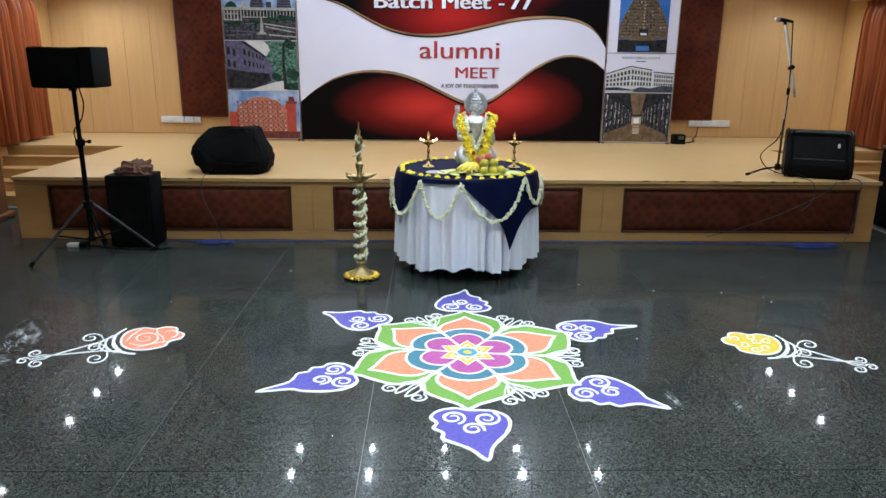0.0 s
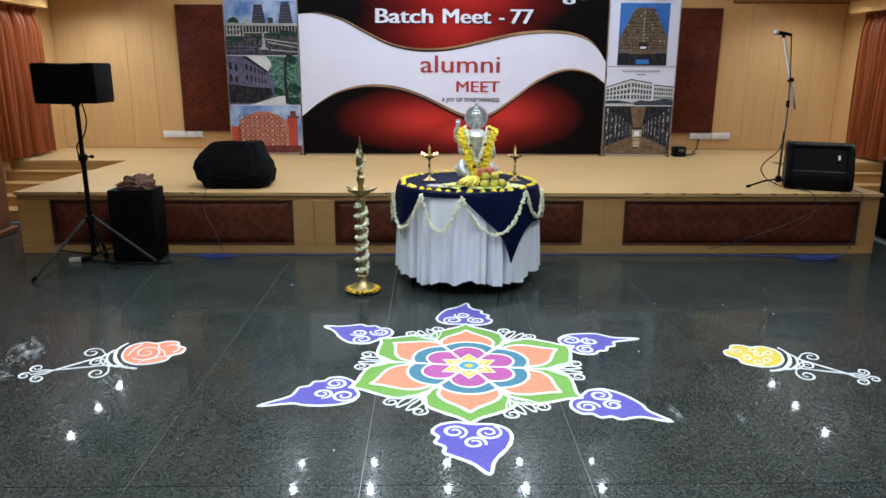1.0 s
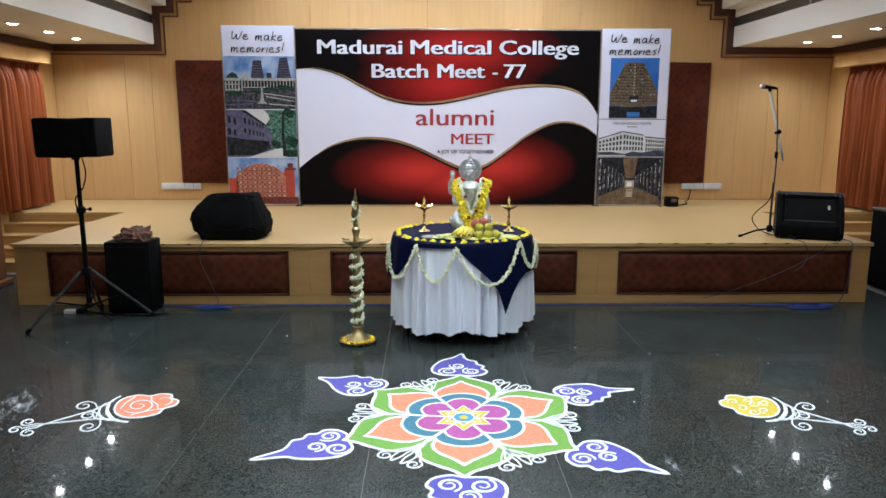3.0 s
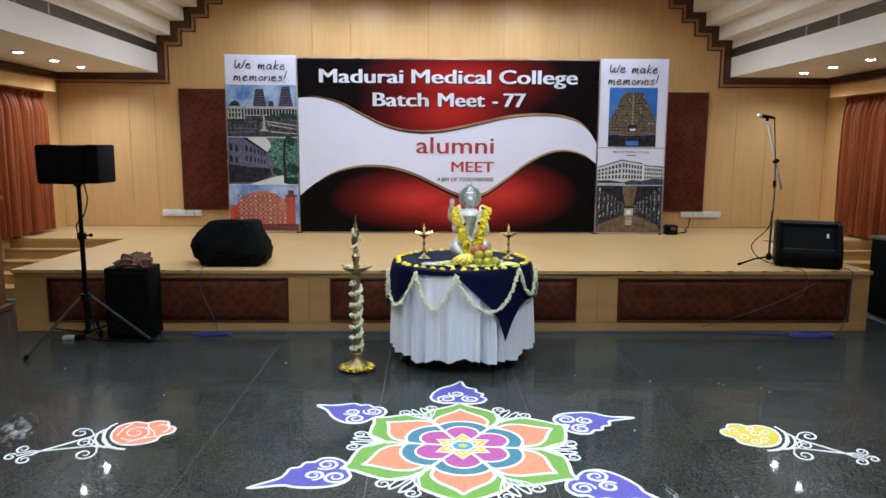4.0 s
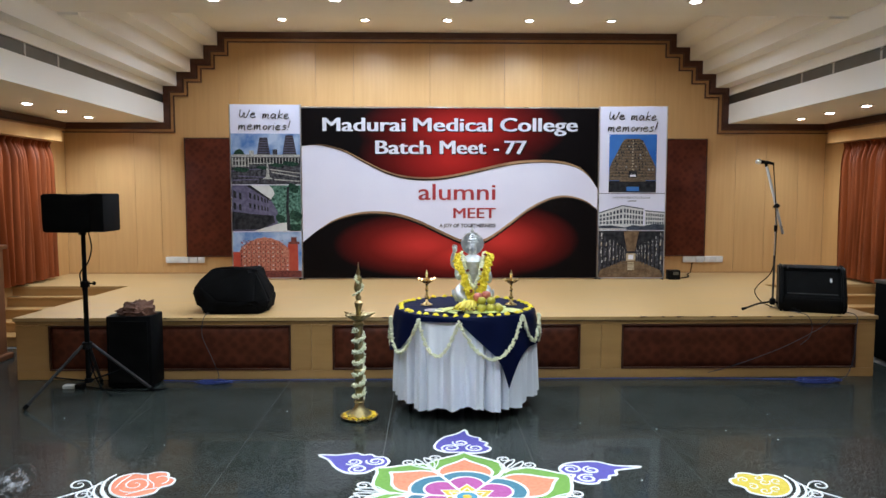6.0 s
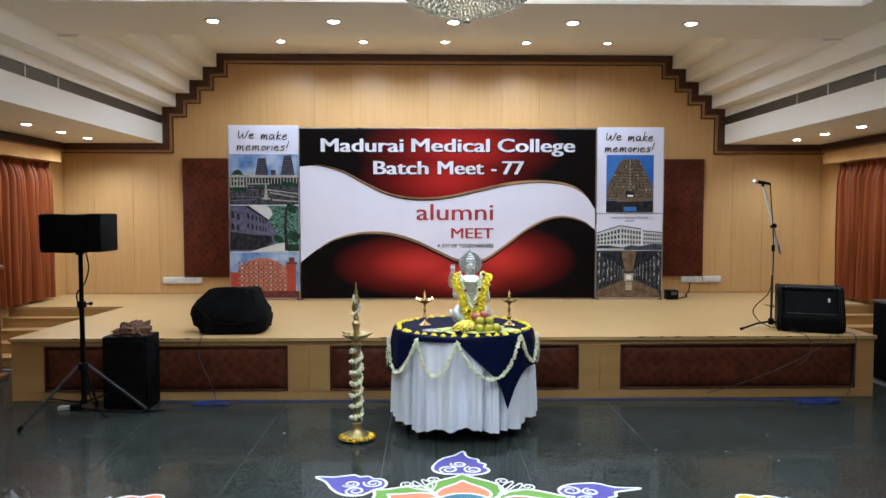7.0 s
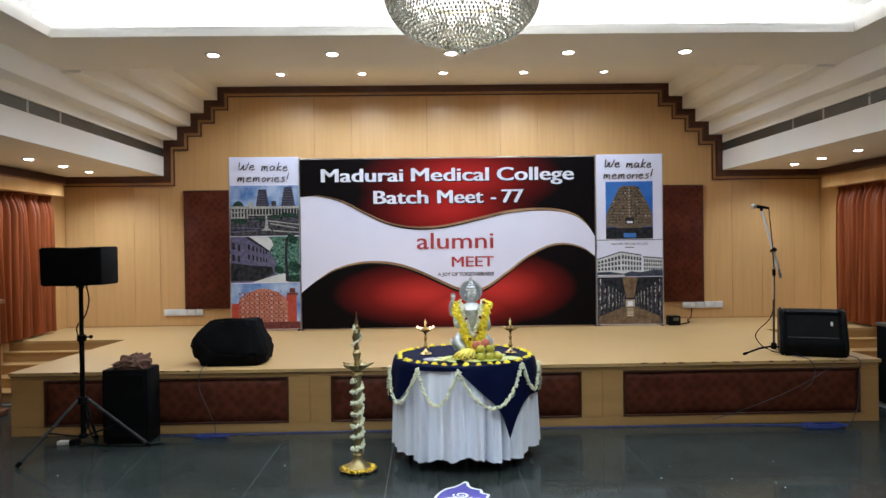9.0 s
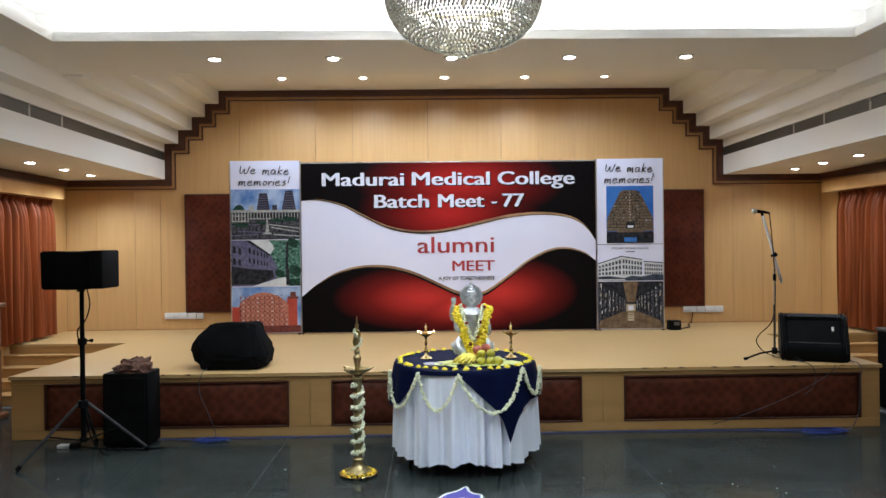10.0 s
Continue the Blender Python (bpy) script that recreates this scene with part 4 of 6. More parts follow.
# ---- loudspeakers ----
def covered_monitor():
    ob = thing("stage_monitor", (-1.765, 6.47, DECK), "stage loudspeaker under a black cloth cover", "loudspeaker")
    bm = bmesh.new()
    base = [(-0.22, -0.22, 0), (0.27, -0.20, 0), (0.31, 0.2, 0), (-0.25, 0.22, 0), (-0.365, -0.08, 0.20), (0.345, -0.14, 0.13), (-0.33, 0.2, 0.20), (0.34, 0.2, 0.16),
            (-0.32, -0.12, 0.08), (0.325, -0.17, 0.03), (-0.20, -0.03, 0.40), (0.20, -0.05, 0.395), (-0.2, 0.2, 0.385), (0.21, 0.2, 0.385), (-0.10, -0.235, 0.12), (0.22, -0.24, 0.10), (-0.26, -0.15, 0.24)]
    vs = [bm.verts.new(p) for p in base]
    r = bmesh.ops.convex_hull(bm, input=vs)
    bmesh.ops.delete(bm, geom=[v for v in bm.verts if not v.link_faces], context="VERTS")
    bmesh.ops.bevel(bm, geom=list(bm.edges), offset=0.015, segments=2, affect="EDGES")
    bmesh.ops.subdivide_edges(bm, edges=list(bm.edges), cuts=2, use_grid_fill=True)
    for v in bm.verts:
        if v.co.z > 0.01:
            v.co += 0.016 * noise.noise_vector(v.co * 6) + 0.010 * noise.noise_vector(v.co * 17)
        v.co.z = max(v.co.z, 0)
    part("cover", bm, M["black"], ob, smooth=True)
    return ob


covered_monitor()


def wedge_monitor():
    ob = thing("stage_monitor", (3.525, 6.40, DECK), "black wedge-shaped stage loudspeaker", "loudspeaker", turn=-23.0)

    def body(name, x0, x1, prof, mat, bevel):
        bm = bmesh.new()
        lo = [bm.verts.new((x0, y, z)) for y, z in prof]
        hi = [bm.verts.new((x1, y, z)) for y, z in prof]
        bm.faces.new(lo), bm.faces.new(hi[::-1])
        for i in range(len(prof)):
            j = (i + 1) % len(prof)
            bm.faces.new((lo[i], lo[j], hi[j], hi[i]))
        bmesh.ops.bevel(bm, geom=list(bm.edges), offset=bevel, segments=2, affect="EDGES")
        return part(name, bm, mat, ob, smooth=True)
    body("cabinet", -0.238, 0.238, [(-0.16, 0.0), (-0.185, 0.05), (-0.175, 0.13), (-0.135, 0.165), (-0.125, 0.160), (0.0, 0.365), (-0.012, 0.385), (0.02, 0.40), (0.22, 0.40), (0.24, 0.37), (0.24, 0.0)], M["blackpaint"], 0.008)
    for s in (-1, 1):
        x0, x1 = sorted((s * 0.232, s * 0.275))
        body("side_cheek", x0, x1, [(-0.15, 0.0), (-0.20, 0.06), (-0.185, 0.15), (-0.03, 0.385), (0.02, 0.408), (0.22, 0.408), (0.25, 0.37), (0.25, 0.0)], M["blackplastic"], 0.014)
    d = Vector((0.125, 0.205)).normalized()
    nrm = Vector((-d.y, d.x))

    def plate(name, u0, u1, a, b, out, mat):
        bm = bmesh.new()
        o = Vector((-0.125, 0.160))
        c = [o + d * a + nrm * (-0.01), o + d * b + nrm * (-0.01), o + d * b + nrm * out, o + d * a + nrm * out]
        l_ = [bm.verts.new((u0, p.x, p.y)) for p in c]
        h_ = [bm.verts.new((u1, p.x, p.y)) for p in c]
        bm.faces.new(l_), bm.faces.new(h_[::-1])
        for i in range(4):
            bm.faces.new((l_[i], l_[(i + 1) % 4], h_[(i + 1) % 4], h_[i]))
        return part(name, bm, mat, ob)
    plate("grille", -0.205, 0.205, 0.012, 0.225, 0.006, M["blackplastic"])
    plate("badge", 0.145, 0.163, 0.125, 0.165, 0.010, M["switch"])
    plate("grille_edge", -0.208, 0.208, 0.0, 0.008, 0.010, M["satinmetal"])
    for s in (-1, 1):
        bm = bmesh.new()
        tube(bm, [(s * 0.20, -0.01, 0.385), (s * 0.20, 0.0, 0.412), (s * 0.235, 0.0, 0.412)], 0.006, 6)
        part("handle", bm, M["satinmetal"], ob, smooth=True)
    return ob


wedge_monitor()


def speaker_stand():
    ob = thing("speaker_stand", (-2.68, 5.55, 0), "black steel tripod loudspeaker stand", "speaker stand")
    bm = bmesh.new()
    tube(bm, [(0, 0, 0.13), (0, 0, 0.95)], 0.0185, 12)
    part("outer_pole", bm, M["blackpaint"], ob, smooth=True)
    bm = bmesh.new()
    tube(bm, [(0, 0, 0.9), (0, 0, 1.33)], 0.0165, 12)
    part("inner_pole", bm, M["blackpaint"], ob, smooth=True)
    bm = bmesh.new()
    lathe(bm, [(0.028, 0.885), (0.034, 0.89), (0.034, 0.93), (0.028, 0.935)], 14)
    part("collar", bm, M["blackplastic"], ob, smooth=True)
    bm = bmesh.new()
    tube(bm, [(0.03, -0.01, 0.915), (0.075, -0.02, 0.92)], 0.007, 8)
    ball(bm, (0.08, -0.02, 0.92), 0.016, 2)
    part("knob", bm, M["blackplastic"], ob, smooth=True)
    bm = bmesh.new()
    lathe(bm, [(0.03, 0.395), (0.038, 0.40), (0.038, 0.45), (0.03, 0.455)], 14)
    part("hub", bm, M["blackplastic"], ob, smooth=True)
    bm = bmesh.new()
    lathe(bm, [(0.026, 0.13), (0.03, 0.135), (0.03, 0.16), (0.026, 0.165)], 14)
    part("lower_hub", bm, M["blackplastic"], ob, smooth=True)
    for fx, fy in ((-0.332, -0.313), (0.43, 0.188), (-0.12, 0.47)):
        f = Vector((fx, fy, 0.016))
        top = Vector((0, 0, 0.43)) + Vector((fx, fy, 0)).normalized() * 0.035
        bm = bmesh.new()
        tube(bm, [top, f], 0.0125, 8)
        leg = part("leg", bm, M["satinmetal"], ob, smooth=True)
        bm = bmesh.new()
        d = (f - top).normalized()
        tube(bm, [f - d * 0.03, f + d * 0.01], [0.016, 0.017], 8)
        part("rubber_foot", bm, M["black"], leg, smooth=True)
        bm = bmesh.new()
        mid = top.lerp(f, 0.52)
        a = Vector((fx, fy, 0)).normalized() * 0.025 + Vector((0, 0, 0.147))
        tube(bm, [a, mid], 0.007, 6)
        part("brace", bm, M["blackpaint"], ob, smooth=True)
    return ob


speaker_stand()
ob = thing("loudspeaker", (-2.685, 5.55, 1.318), "loudspeaker box under a black cloth cover on a stand", "loudspeaker")
bm = bmesh.new()
box(bm, -0.25, -0.12, 0, 0.13, 0.16, 0.294, 0.02, 2)
bmesh.ops.subdivide_edges(bm, edges=list(bm.edges), cuts=4, use_grid_fill=True)
for v in bm.verts:
    v.co += 0.008 * noise.noise_vector(v.co * 6 + Vector((3, 1, 0)))
part("cover", bm, M["black"], ob, smooth=True)
bm = bmesh.new()
box(bm, 0.122, -0.13, 0.006, 0.226, 0.17, 0.300, 0.014, 2)
part("cabinet_end", bm, M["blackpaint"], ob, smooth=True)
bm = bmesh.new()
lathe(bm, [(0.03, -0.02), (0.03, 0.01)], 14)
part("socket", bm, M["blackplastic"], ob)
cable("cable", [(-2.63, 5.53, 1.32), (-2.60, 5.51, 1.2), (-2.63, 5.5, 1.08), (-2.70, 5.52, 1.0), (-2.69, 5.525, 0.9), (-2.655, 5.525, 0.7), (-2.66, 5.525, 0.5), (-2.63, 5.54, 0.2), (-2.55, 5.62, 0.01), (-2.45, 5.75, 0.008)], 0.005, M["black"], "black loudspeaker cable hanging down the stand")

ob = thing("subwoofer", (-2.42, 5.955, 0), "large black subwoofer box against the stage", "loudspeaker")
bm = bmesh.new()
box(bm, -0.235, -0.135, 0.012, 0.135, 0.135, 0.608, 0.012, 2)
part("cabinet", bm, M["blackpaint"], ob, smooth=True)
bm = bmesh.new()
box(bm, -0.21, -0.142, 0.05, 0.11, -0.134, 0.57, 0.004)
part("grille", bm, M["blackplastic"], ob)
for x in (-0.2, 0.1):
    for y in (-0.1, 0.1):
        bm = bmesh.new()
        lathe(bm, [(0.02, 0), (0.022, 0.012)], 10, (x, y, 0))
        part("foot", bm, M["black"], ob)
M["browncloth"] = paint("brown_cloth", (0.085, 0.036, 0.022), (0.12, 0.052, 0.032), 12, 0.9, bump=0.2, bscale=150)
bm = bmesh.new()
bmesh.ops.create_icosphere(bm, subdivisions=4, radius=1)
for v in bm.verts:
    p = v.co.copy()
    k = 1 + 0.35 * noise.noise(p * 1.7 + Vector((5, 2, 1))) + 0.50 * abs(noise.noise(p * 3.2)) + 0.22 * abs(noise.noise(p * 8.0))
    v.co = Vector((p.x * 0.125 * k, p.y * 0.10 * k, max(0.0, p.z * 0.080 * k + 0.012)))
solid("cloth", bm, M["browncloth"], "crumpled brown cloth lying on the subwoofer", "cloth", smooth=True, at=(-2.44, 5.95, 0.608))
# small white power strip and dark junk by the stand
ob = thing("power_strip", (-2.98, 5.85, 0), "small white and black power strip on the floor", "power strip")
bm = bmesh.new()
box(bm, -0.05, -0.03, 0, 0.05, 0.03, 0.03, 0.005, 2)
part("case", bm, M["switch"], ob)
bm = bmesh.new()
box(bm, 0.052, -0.035, 0, 0.12, 0.035, 0.04, 0.006, 2)
part("plug", bm, M["blackplastic"], ob)
cable("cable", [(-2.87, 5.86, 0.012), (-2.7, 5.8, 0.008), (-2.55, 5.76, 0.008), (-2.3, 5.74, 0.008), (-2.15, 5.8, 0.008)], 0.006, M["black"], "black cable on the floor beside the stand")


# ---- microphone on its stand ----
M["boom"] = paint("bright_chrome_tube", (0.93, 0.93, 0.93), (0.88, 0.88, 0.88), rough=0.22, metal=0.4)


def mic_stand():
    ob = thing("microphone_stand", (3.215, 6.49, DECK), "black and chrome boom microphone stand on the stage", "microphone stand")
    bm = bmesh.new()
    tube(bm, [(0, 0, 0.05), (0.004, 0, 0.50)], 0.010, 10)
    part("lower_tube", bm, M["satinmetal"], ob, smooth=True)
    bm = bmesh.new()
    tube(bm, [(0.004, 0, 0.48), (0.008, 0, 0.95)], 0.0085, 10)
    part("upper_tube", bm, M["chrome"], ob, smooth=True)
    bm = bmesh.new()
    tube(bm, [(0.006, 0, 0.72), (0.006, 0, 0.78)], 0.015, 10)
    part("grip", bm, M["blackplastic"], ob, smooth=True)
    bm = bmesh.new()
    ball(bm, (0.008, 0, 0.96), 0.024, 2)
    tube(bm, [(-0.03, -0.02, 0.95), (0.03, 0.0, 0.96)], 0.012, 8)
    part("clutch", bm, M["blackplastic"], ob, smooth=True)
    a, b = Vector((-0.105, 0, 1.34)), Vector((0.075, 0, 0.70))
    bm = bmesh.new()
    tube(bm, [a, b], 0.012, 8)
    part("boom", bm, M["boom"], ob, "shiny chrome boom arm", smooth=True)
    bm = bmesh.new()
    tube(bm, [b.lerp(a, 0.12), b], 0.012, 8)
    part("counterweight", bm, M["blackplastic"], ob, smooth=True)
    bm = bmesh.new()
    tube(bm, [a.lerp(b, 0.03), a.lerp(b, -0.02)], 0.013, 8)
    part("clip", bm, M["blackplastic"], ob, smooth=True)
    bm = bmesh.new()
    lathe(bm, [(0.02, 0.04), (0.026, 0.05), (0.026, 0.09), (0.018, 0.10)], 12)
    part("hub", bm, M["blackplastic"], ob, smooth=True)
    for fx, fy in ((-0.315, -0.09), (0.125, -0.255), (0.14, 0.29)):
        bm = bmesh.new()
        tube(bm, [(0, 0, 0.07), (fx * 0.5, fy * 0.5, 0.055), (fx, fy, 0.014)], 0.009, 8)
        leg = part("leg", bm, M["blackpaint"], ob, smooth=True)
        bm = bmesh.new()
        tube(bm, [(fx * 0.93, fy * 0.93, 0.018), (fx * 1.03, fy * 1.03, 0.0135)], 0.013, 8)
        part("rubber_foot", bm, M["black"], leg, smooth=True)
    return ob


mic_stand()
ob = thing("microphone", (3.07, 6.49, DECK + 1.355), "silver-headed black handheld microphone in the stand clip", "microphone")
bm = bmesh.new()
tube(bm, [(0.11, 0, -0.01), (0.06, 0, 0.0), (-0.01, 0, 0.008)], [0.011, 0.014, 0.017], 10)
part("body", bm, M["blackplastic"], ob, smooth=True)
bm = bmesh.new()
ball(bm, (-0.032, 0, 0.01), 0.026, 3)
part("head", bm, M["chrome"], ob, "silver mesh head", smooth=True)
cable("cable", [(3.18, 6.49, DECK + 1.345), (3.175, 6.47, DECK + 1.28), (3.20, 6.47, DECK + 1.0), (3.22, 6.475, DECK + 0.6), (3.20, 6.5, DECK + 0.35), (3.09, 6.52, DECK + 0.22), (3.06, 6.52, DECK + 0.15), (3.13, 6.53, DECK + 0.06), (3.25, 6.56, DECK + 0.006)], 0.0045, M["black"], "thin black microphone cable looping down the stand")

# ---- lectern and side table that just show at the edges ----
ob = thing("lectern", (-4.42, 6.75, 0), "dark brown wooden lectern beside the stage", "lectern")
bm = bmesh.new()
box(bm, -0.29, -0.2, 0.06, 0.29, 0.2, 1.08, 0.01)
part("body", bm, M["wood_dark"], ob)
bm = bmesh.new()
box(bm, -0.33, -0.24, 0, 0.33, 0.24, 0.06, 0.01)
part("plinth", bm, M["wood_dark"], ob)
bm = bmesh.new()
box(bm, -0.32, -0.23, 1.08, 0.32, 0.23, 1.12, 0.008)
part("top", bm, M["wood_dark"], ob)
ob = thing("side_table", (4.75, 6.55, 0), "small table under a dark cloth with a grey top", "table")
bm = bmesh.new()
box(bm, -0.36, -0.3, 0.75, 0.36, 0.3, 0.778, 0.006)
part("tabletop", bm, M["slot"], ob)
bm = bmesh.new()
box(bm, -0.35, -0.29, 0.01, 0.35, 0.29, 0.75, 0.01)
part("cloth_skirt", bm, M["black"], ob)



# ---- round table with cloths ----
TX, TY, TH, TR = 0.283, 5.37, 0.755, 0.531
M["tablecloth"] = paint("white_satin_cloth", (0.82, 0.845, 0.93), (0.85, 0.87, 0.94), 3, 0.45, sheen=0.2, bump=0.02, bscale=150)
M["navy"] = paint("navy_satin_cloth", (0.0026, 0.0048, 0.024), (0.0036, 0.0066, 0.032), 4, 0.6, gloss=0.05, bump=0.03, bscale=150)
M["jasmine"] = paint("jasmine_buds", (0.84, 0.83, 0.66), (0.70, 0.72, 0.48), 60, 0.6)
M["marigold"] = paint("yellow_marigold", (0.84, 0.64, 0.02), (0.88, 0.72, 0.05), 60, 0.65, bump=0.3, bscale=120)
M["brass"] = paint("polished_brass", (0.74, 0.57, 0.28), (0.62, 0.45, 0.20), 25, 0.26, metal=1.0, rvar=0.08)
M["oldbrass"] = paint("worn_brass", (0.44, 0.35, 0.18), (0.32, 0.25, 0.12), 25, 0.33, metal=1.0, rvar=0.1)
M["silver"] = paint("silver_paint", (0.72, 0.74, 0.78), (0.56, 0.58, 0.62), 35, 0.32, metal=0.55, bump=0.12, bscale=60, rvar=0.08)
M["flame"] = glow("oil_flame", (1.0, 0.62, 0.36), 9.0)
M["lime"] = paint("green_sweet_lime", (0.40, 0.37, 0.035), (0.50, 0.43, 0.05), 14, 0.4, bump=0.05, bscale=200)
M["apple"] = paint("red_apple", (0.40, 0.09, 0.06), (0.50, 0.17, 0.12), 12, 0.3)
M["banana"] = paint("yellow_banana", (0.82, 0.64, 0.08), (0.70, 0.58, 0.10), 12, 0.45)
M["leaf"] = paint("betel_leaf", (0.50, 0.54, 0.14), (0.64, 0.64, 0.28), 9, 0.45)
M["darkred"] = paint("dark_red_petals", (0.20, 0.008, 0.01), rough=0.6)

table = thing("round_table", (TX, TY, 0), "round banquet table on dark steel legs", "table")
bm = bmesh.new()
lathe(bm, [(TR - 0.008, TH - 0.03), (TR - 0.004, TH - 0.026), (TR - 0.004, TH - 0.008), (TR - 0.008, TH - 0.004)], 64)
part("tabletop", bm, M["wood_dark"], table, smooth=True)
for k in range(4):
    a = radians(-62 + 90 * k)
    bm = bmesh.new()
    tube(bm, [(0.36 * math.cos(a), 0.36 * math.sin(a), TH - 0.03), (0.47 * math.cos(a), 0.47 * math.sin(a), 0.0)], 0.012, 8)
    part("leg", bm, M["blackpaint"], table, smooth=True)


def white_cloth():
    bm = bmesh.new()
    n, rows = 432, 14
    rnd = random.Random(7)
    ph = [rnd.uniform(0, 6.3) for _ in range(6)]
    rings = []
    for j in range(rows + 1):
        v = j / rows
        ring = []
        for i in range(n):
            a = 2 * math.pi * i / n
            fold = 1.5 * abs(math.sin(14 * a + 1.5 * math.sin(3 * a + ph[0]) + ph[1])) - 1.3 + 0.40 * math.sin(47 * a + 2 * math.sin(5 * a) + ph[2]) + 0.35 * math.sin(17 * a + ph[3] + 1.2 * v)
            hem = 0.098 + 0.018 * math.sin(5 * a + ph[4]) + 0.010 * math.sin(13 * a + ph[5])
            r = TR - 0.014 + 0.016 * min(1, v * 5) + v * 0.008 + (0.004 + 0.028 * v ** 0.5) * 1.25 * fold * (0.25 + 0.75 * min(1, v * 2))
            ring.append(bm.verts.new((r * math.cos(a), r * math.sin(a), TH - 0.002 - v * (TH - 0.002 - hem))))
        rings.append(ring)
    for a, b in zip(rings, rings[1:]):
        for k in range(n):
            bm.faces.new((a[k], b[k], b[(k + 1) % n], a[(k + 1) % n]))
    bm.faces.new(rings[0])
    return solid("tablecloth", bm, M["tablecloth"], "white pleated tablecloth hanging almost to the floor", "tablecloth", smooth=True, at=(TX, TY, 0))


white_cloth()
DROP = [(-180, 0.34), (-147, 0.26), (-139, 0.17), (-128, 0.04), (-97, 0.03), (-71, 0.265), (-66, 0.34), (-60, 0.51), (-52, 0.36), (-46, 0.275), (-38, 0.245), (0, 0.235), (30, 0.35), (60, 0.2), (90, 0.03), (140, 0.05), (180, 0.34)]


def drop_at(deg):
    deg = (deg + 180) % 360 - 180
    for (a, p), (b, q) in zip(DROP, DROP[1:]):
        if a <= deg <= b:
            return p + (q - p) * (deg - a) / (b - a)
    return 0.05


def navy_cloth():
    bm = bmesh.new()
    n, rows = 240, 10
    rings = []
    for r in (0.15, 0.35, 0.50, TR - 0.004):
        rings.append([bm.verts.new((r * math.cos(2 * math.pi * i / n), r * math.sin(2 * math.pi * i / n), TH + 0.004 + 0.0008 * math.sin(i * 0.7) * (r > 0.3))) for i in range(n)])
    for j in range(1, rows + 1):
        v = j / rows
        ring = []
        for i in range(n):
            a = 2 * math.pi * i / n
            d = drop_at(math.degrees(a)) * v
            r = TR + 0.006 + 0.03 * d + 0.005 * math.sin(17 * a + 2) * min(1, d * 8) + 0.026 * min(1, d * 3.5)
            ring.append(bm.verts.new((r * math.cos(a), r * math.sin(a), TH + 0.003 - d - 0.002 * (j == 1))))
        rings.append(ring)
    for a, b in zip(rings, rings[1:]):
        for k in range(n):
            bm.faces.new((a[k], b[k], b[(k + 1) % n], a[(k + 1) % n]))
    bm.faces.new(rings[0])
    return solid("overlay_cloth", bm, M["navy"], "navy blue satin overlay cloth with pointed hanging corners", "tablecloth", smooth=True, at=(TX, TY, 0))


navy_cloth()


def buds(bm, pts, r, size, rnd, per=3):
    """A thick string of small buds along a line."""
    for p in pts:
        for _ in range(per):
            d = Vector((rnd.gauss(0, 1), rnd.gauss(0, 1), rnd.gauss(0, 1))).normalized() * r * rnd.uniform(0.4, 1)
            m = Matrix.Translation(Vector(p) + d) @ Euler((rnd.random() * 6, rnd.random() * 6, 0)).to_matrix().to_4x4() @ Matrix.Diagonal((size, size, size * 1.7, 1))
            bmesh.ops.create_icosphere(bm, subdivisions=1, radius=1, matrix=m)


def along(pts, step):
    out, carry = [Vector(pts[0])], 0.0
    for a, b in zip(pts, pts[1:]):
        a, b = Vector(a), Vector(b)
        d = (b - a).length
        while carry + d >= step:
            t = (step - carry) / d
            a = a.lerp(b, t)
            d = (b - a).length
            out.append(a.copy())
            carry = 0.0
        carry += d
    return out


rnd = random.Random(11)
PINS = [(-228, 0.02, 0.3), (-170, 0.06, 0.25), (-128, 0.02, 0.245), (-97, 0.02, 0.275), (-46, 0.0, 0.19), (-16, 0.03, 0.26), (40, 0.03, 0.27)]
for (a, p, low), (b, q, _) in zip(PINS, PINS[1:]):
    line = []
    for k in range(41):
        t = k / 40
        deg = a + (b - a) * t
        d = p + (q - p) * t + low * (1 - (2 * t - 1) ** 2)
        r = TR + 0.036 + 0.03 * d
        line.append((r * math.cos(radians(deg)), r * math.sin(radians(deg)), TH - d))
    bm = bmesh.new()
    buds(bm, along(line, 0.009), 0.0125, 0.0066, rnd, 3)
    solid("flower_garland", bm, M["jasmine"], "string of cream jasmine buds draped round the table", "garland", "table garlands", at=(TX, TY, 0))


def marigold_mesh():
    bm = bmesh.new()
    r_ = random.Random(3)
    for ring, (n, rad, z, s) in enumerate(((10, 0.017, 0.006, 0.008), (8, 0.011, 0.012, 0.008), (4, 0.005, 0.016, 0.007))):
        for k in range(n):
            a = 2 * math.pi * (k + 0.4 * ring) / n
            m = Matrix.Translation((rad * math.cos(a), rad * math.sin(a), z + 0.002 * r_.random())) @ Euler((0, 0.6, a)).to_matrix().to_4x4() @ Matrix.Diagonal((s, s, s * 0.6, 1))
            bmesh.ops.create_icosphere(bm, subdivisions=1, radius=1, matrix=m)
    return finish(bm, "marigold", M["marigold"])


flower = marigold_mesh()


def put_flower(x, y, z, s=1.0, group="marigolds round the table"):
    ob = new("marigold", flower)
    ob.location = (x, y, z)
    ob.rotation_euler = (rnd.uniform(-0.2, 0.2), rnd.uniform(-0.2, 0.2), rnd.random() * 6)
    ob.scale = (s, s, s)
    return tagged(ob, "yellow marigold flower head on the navy cloth", "flower", group)


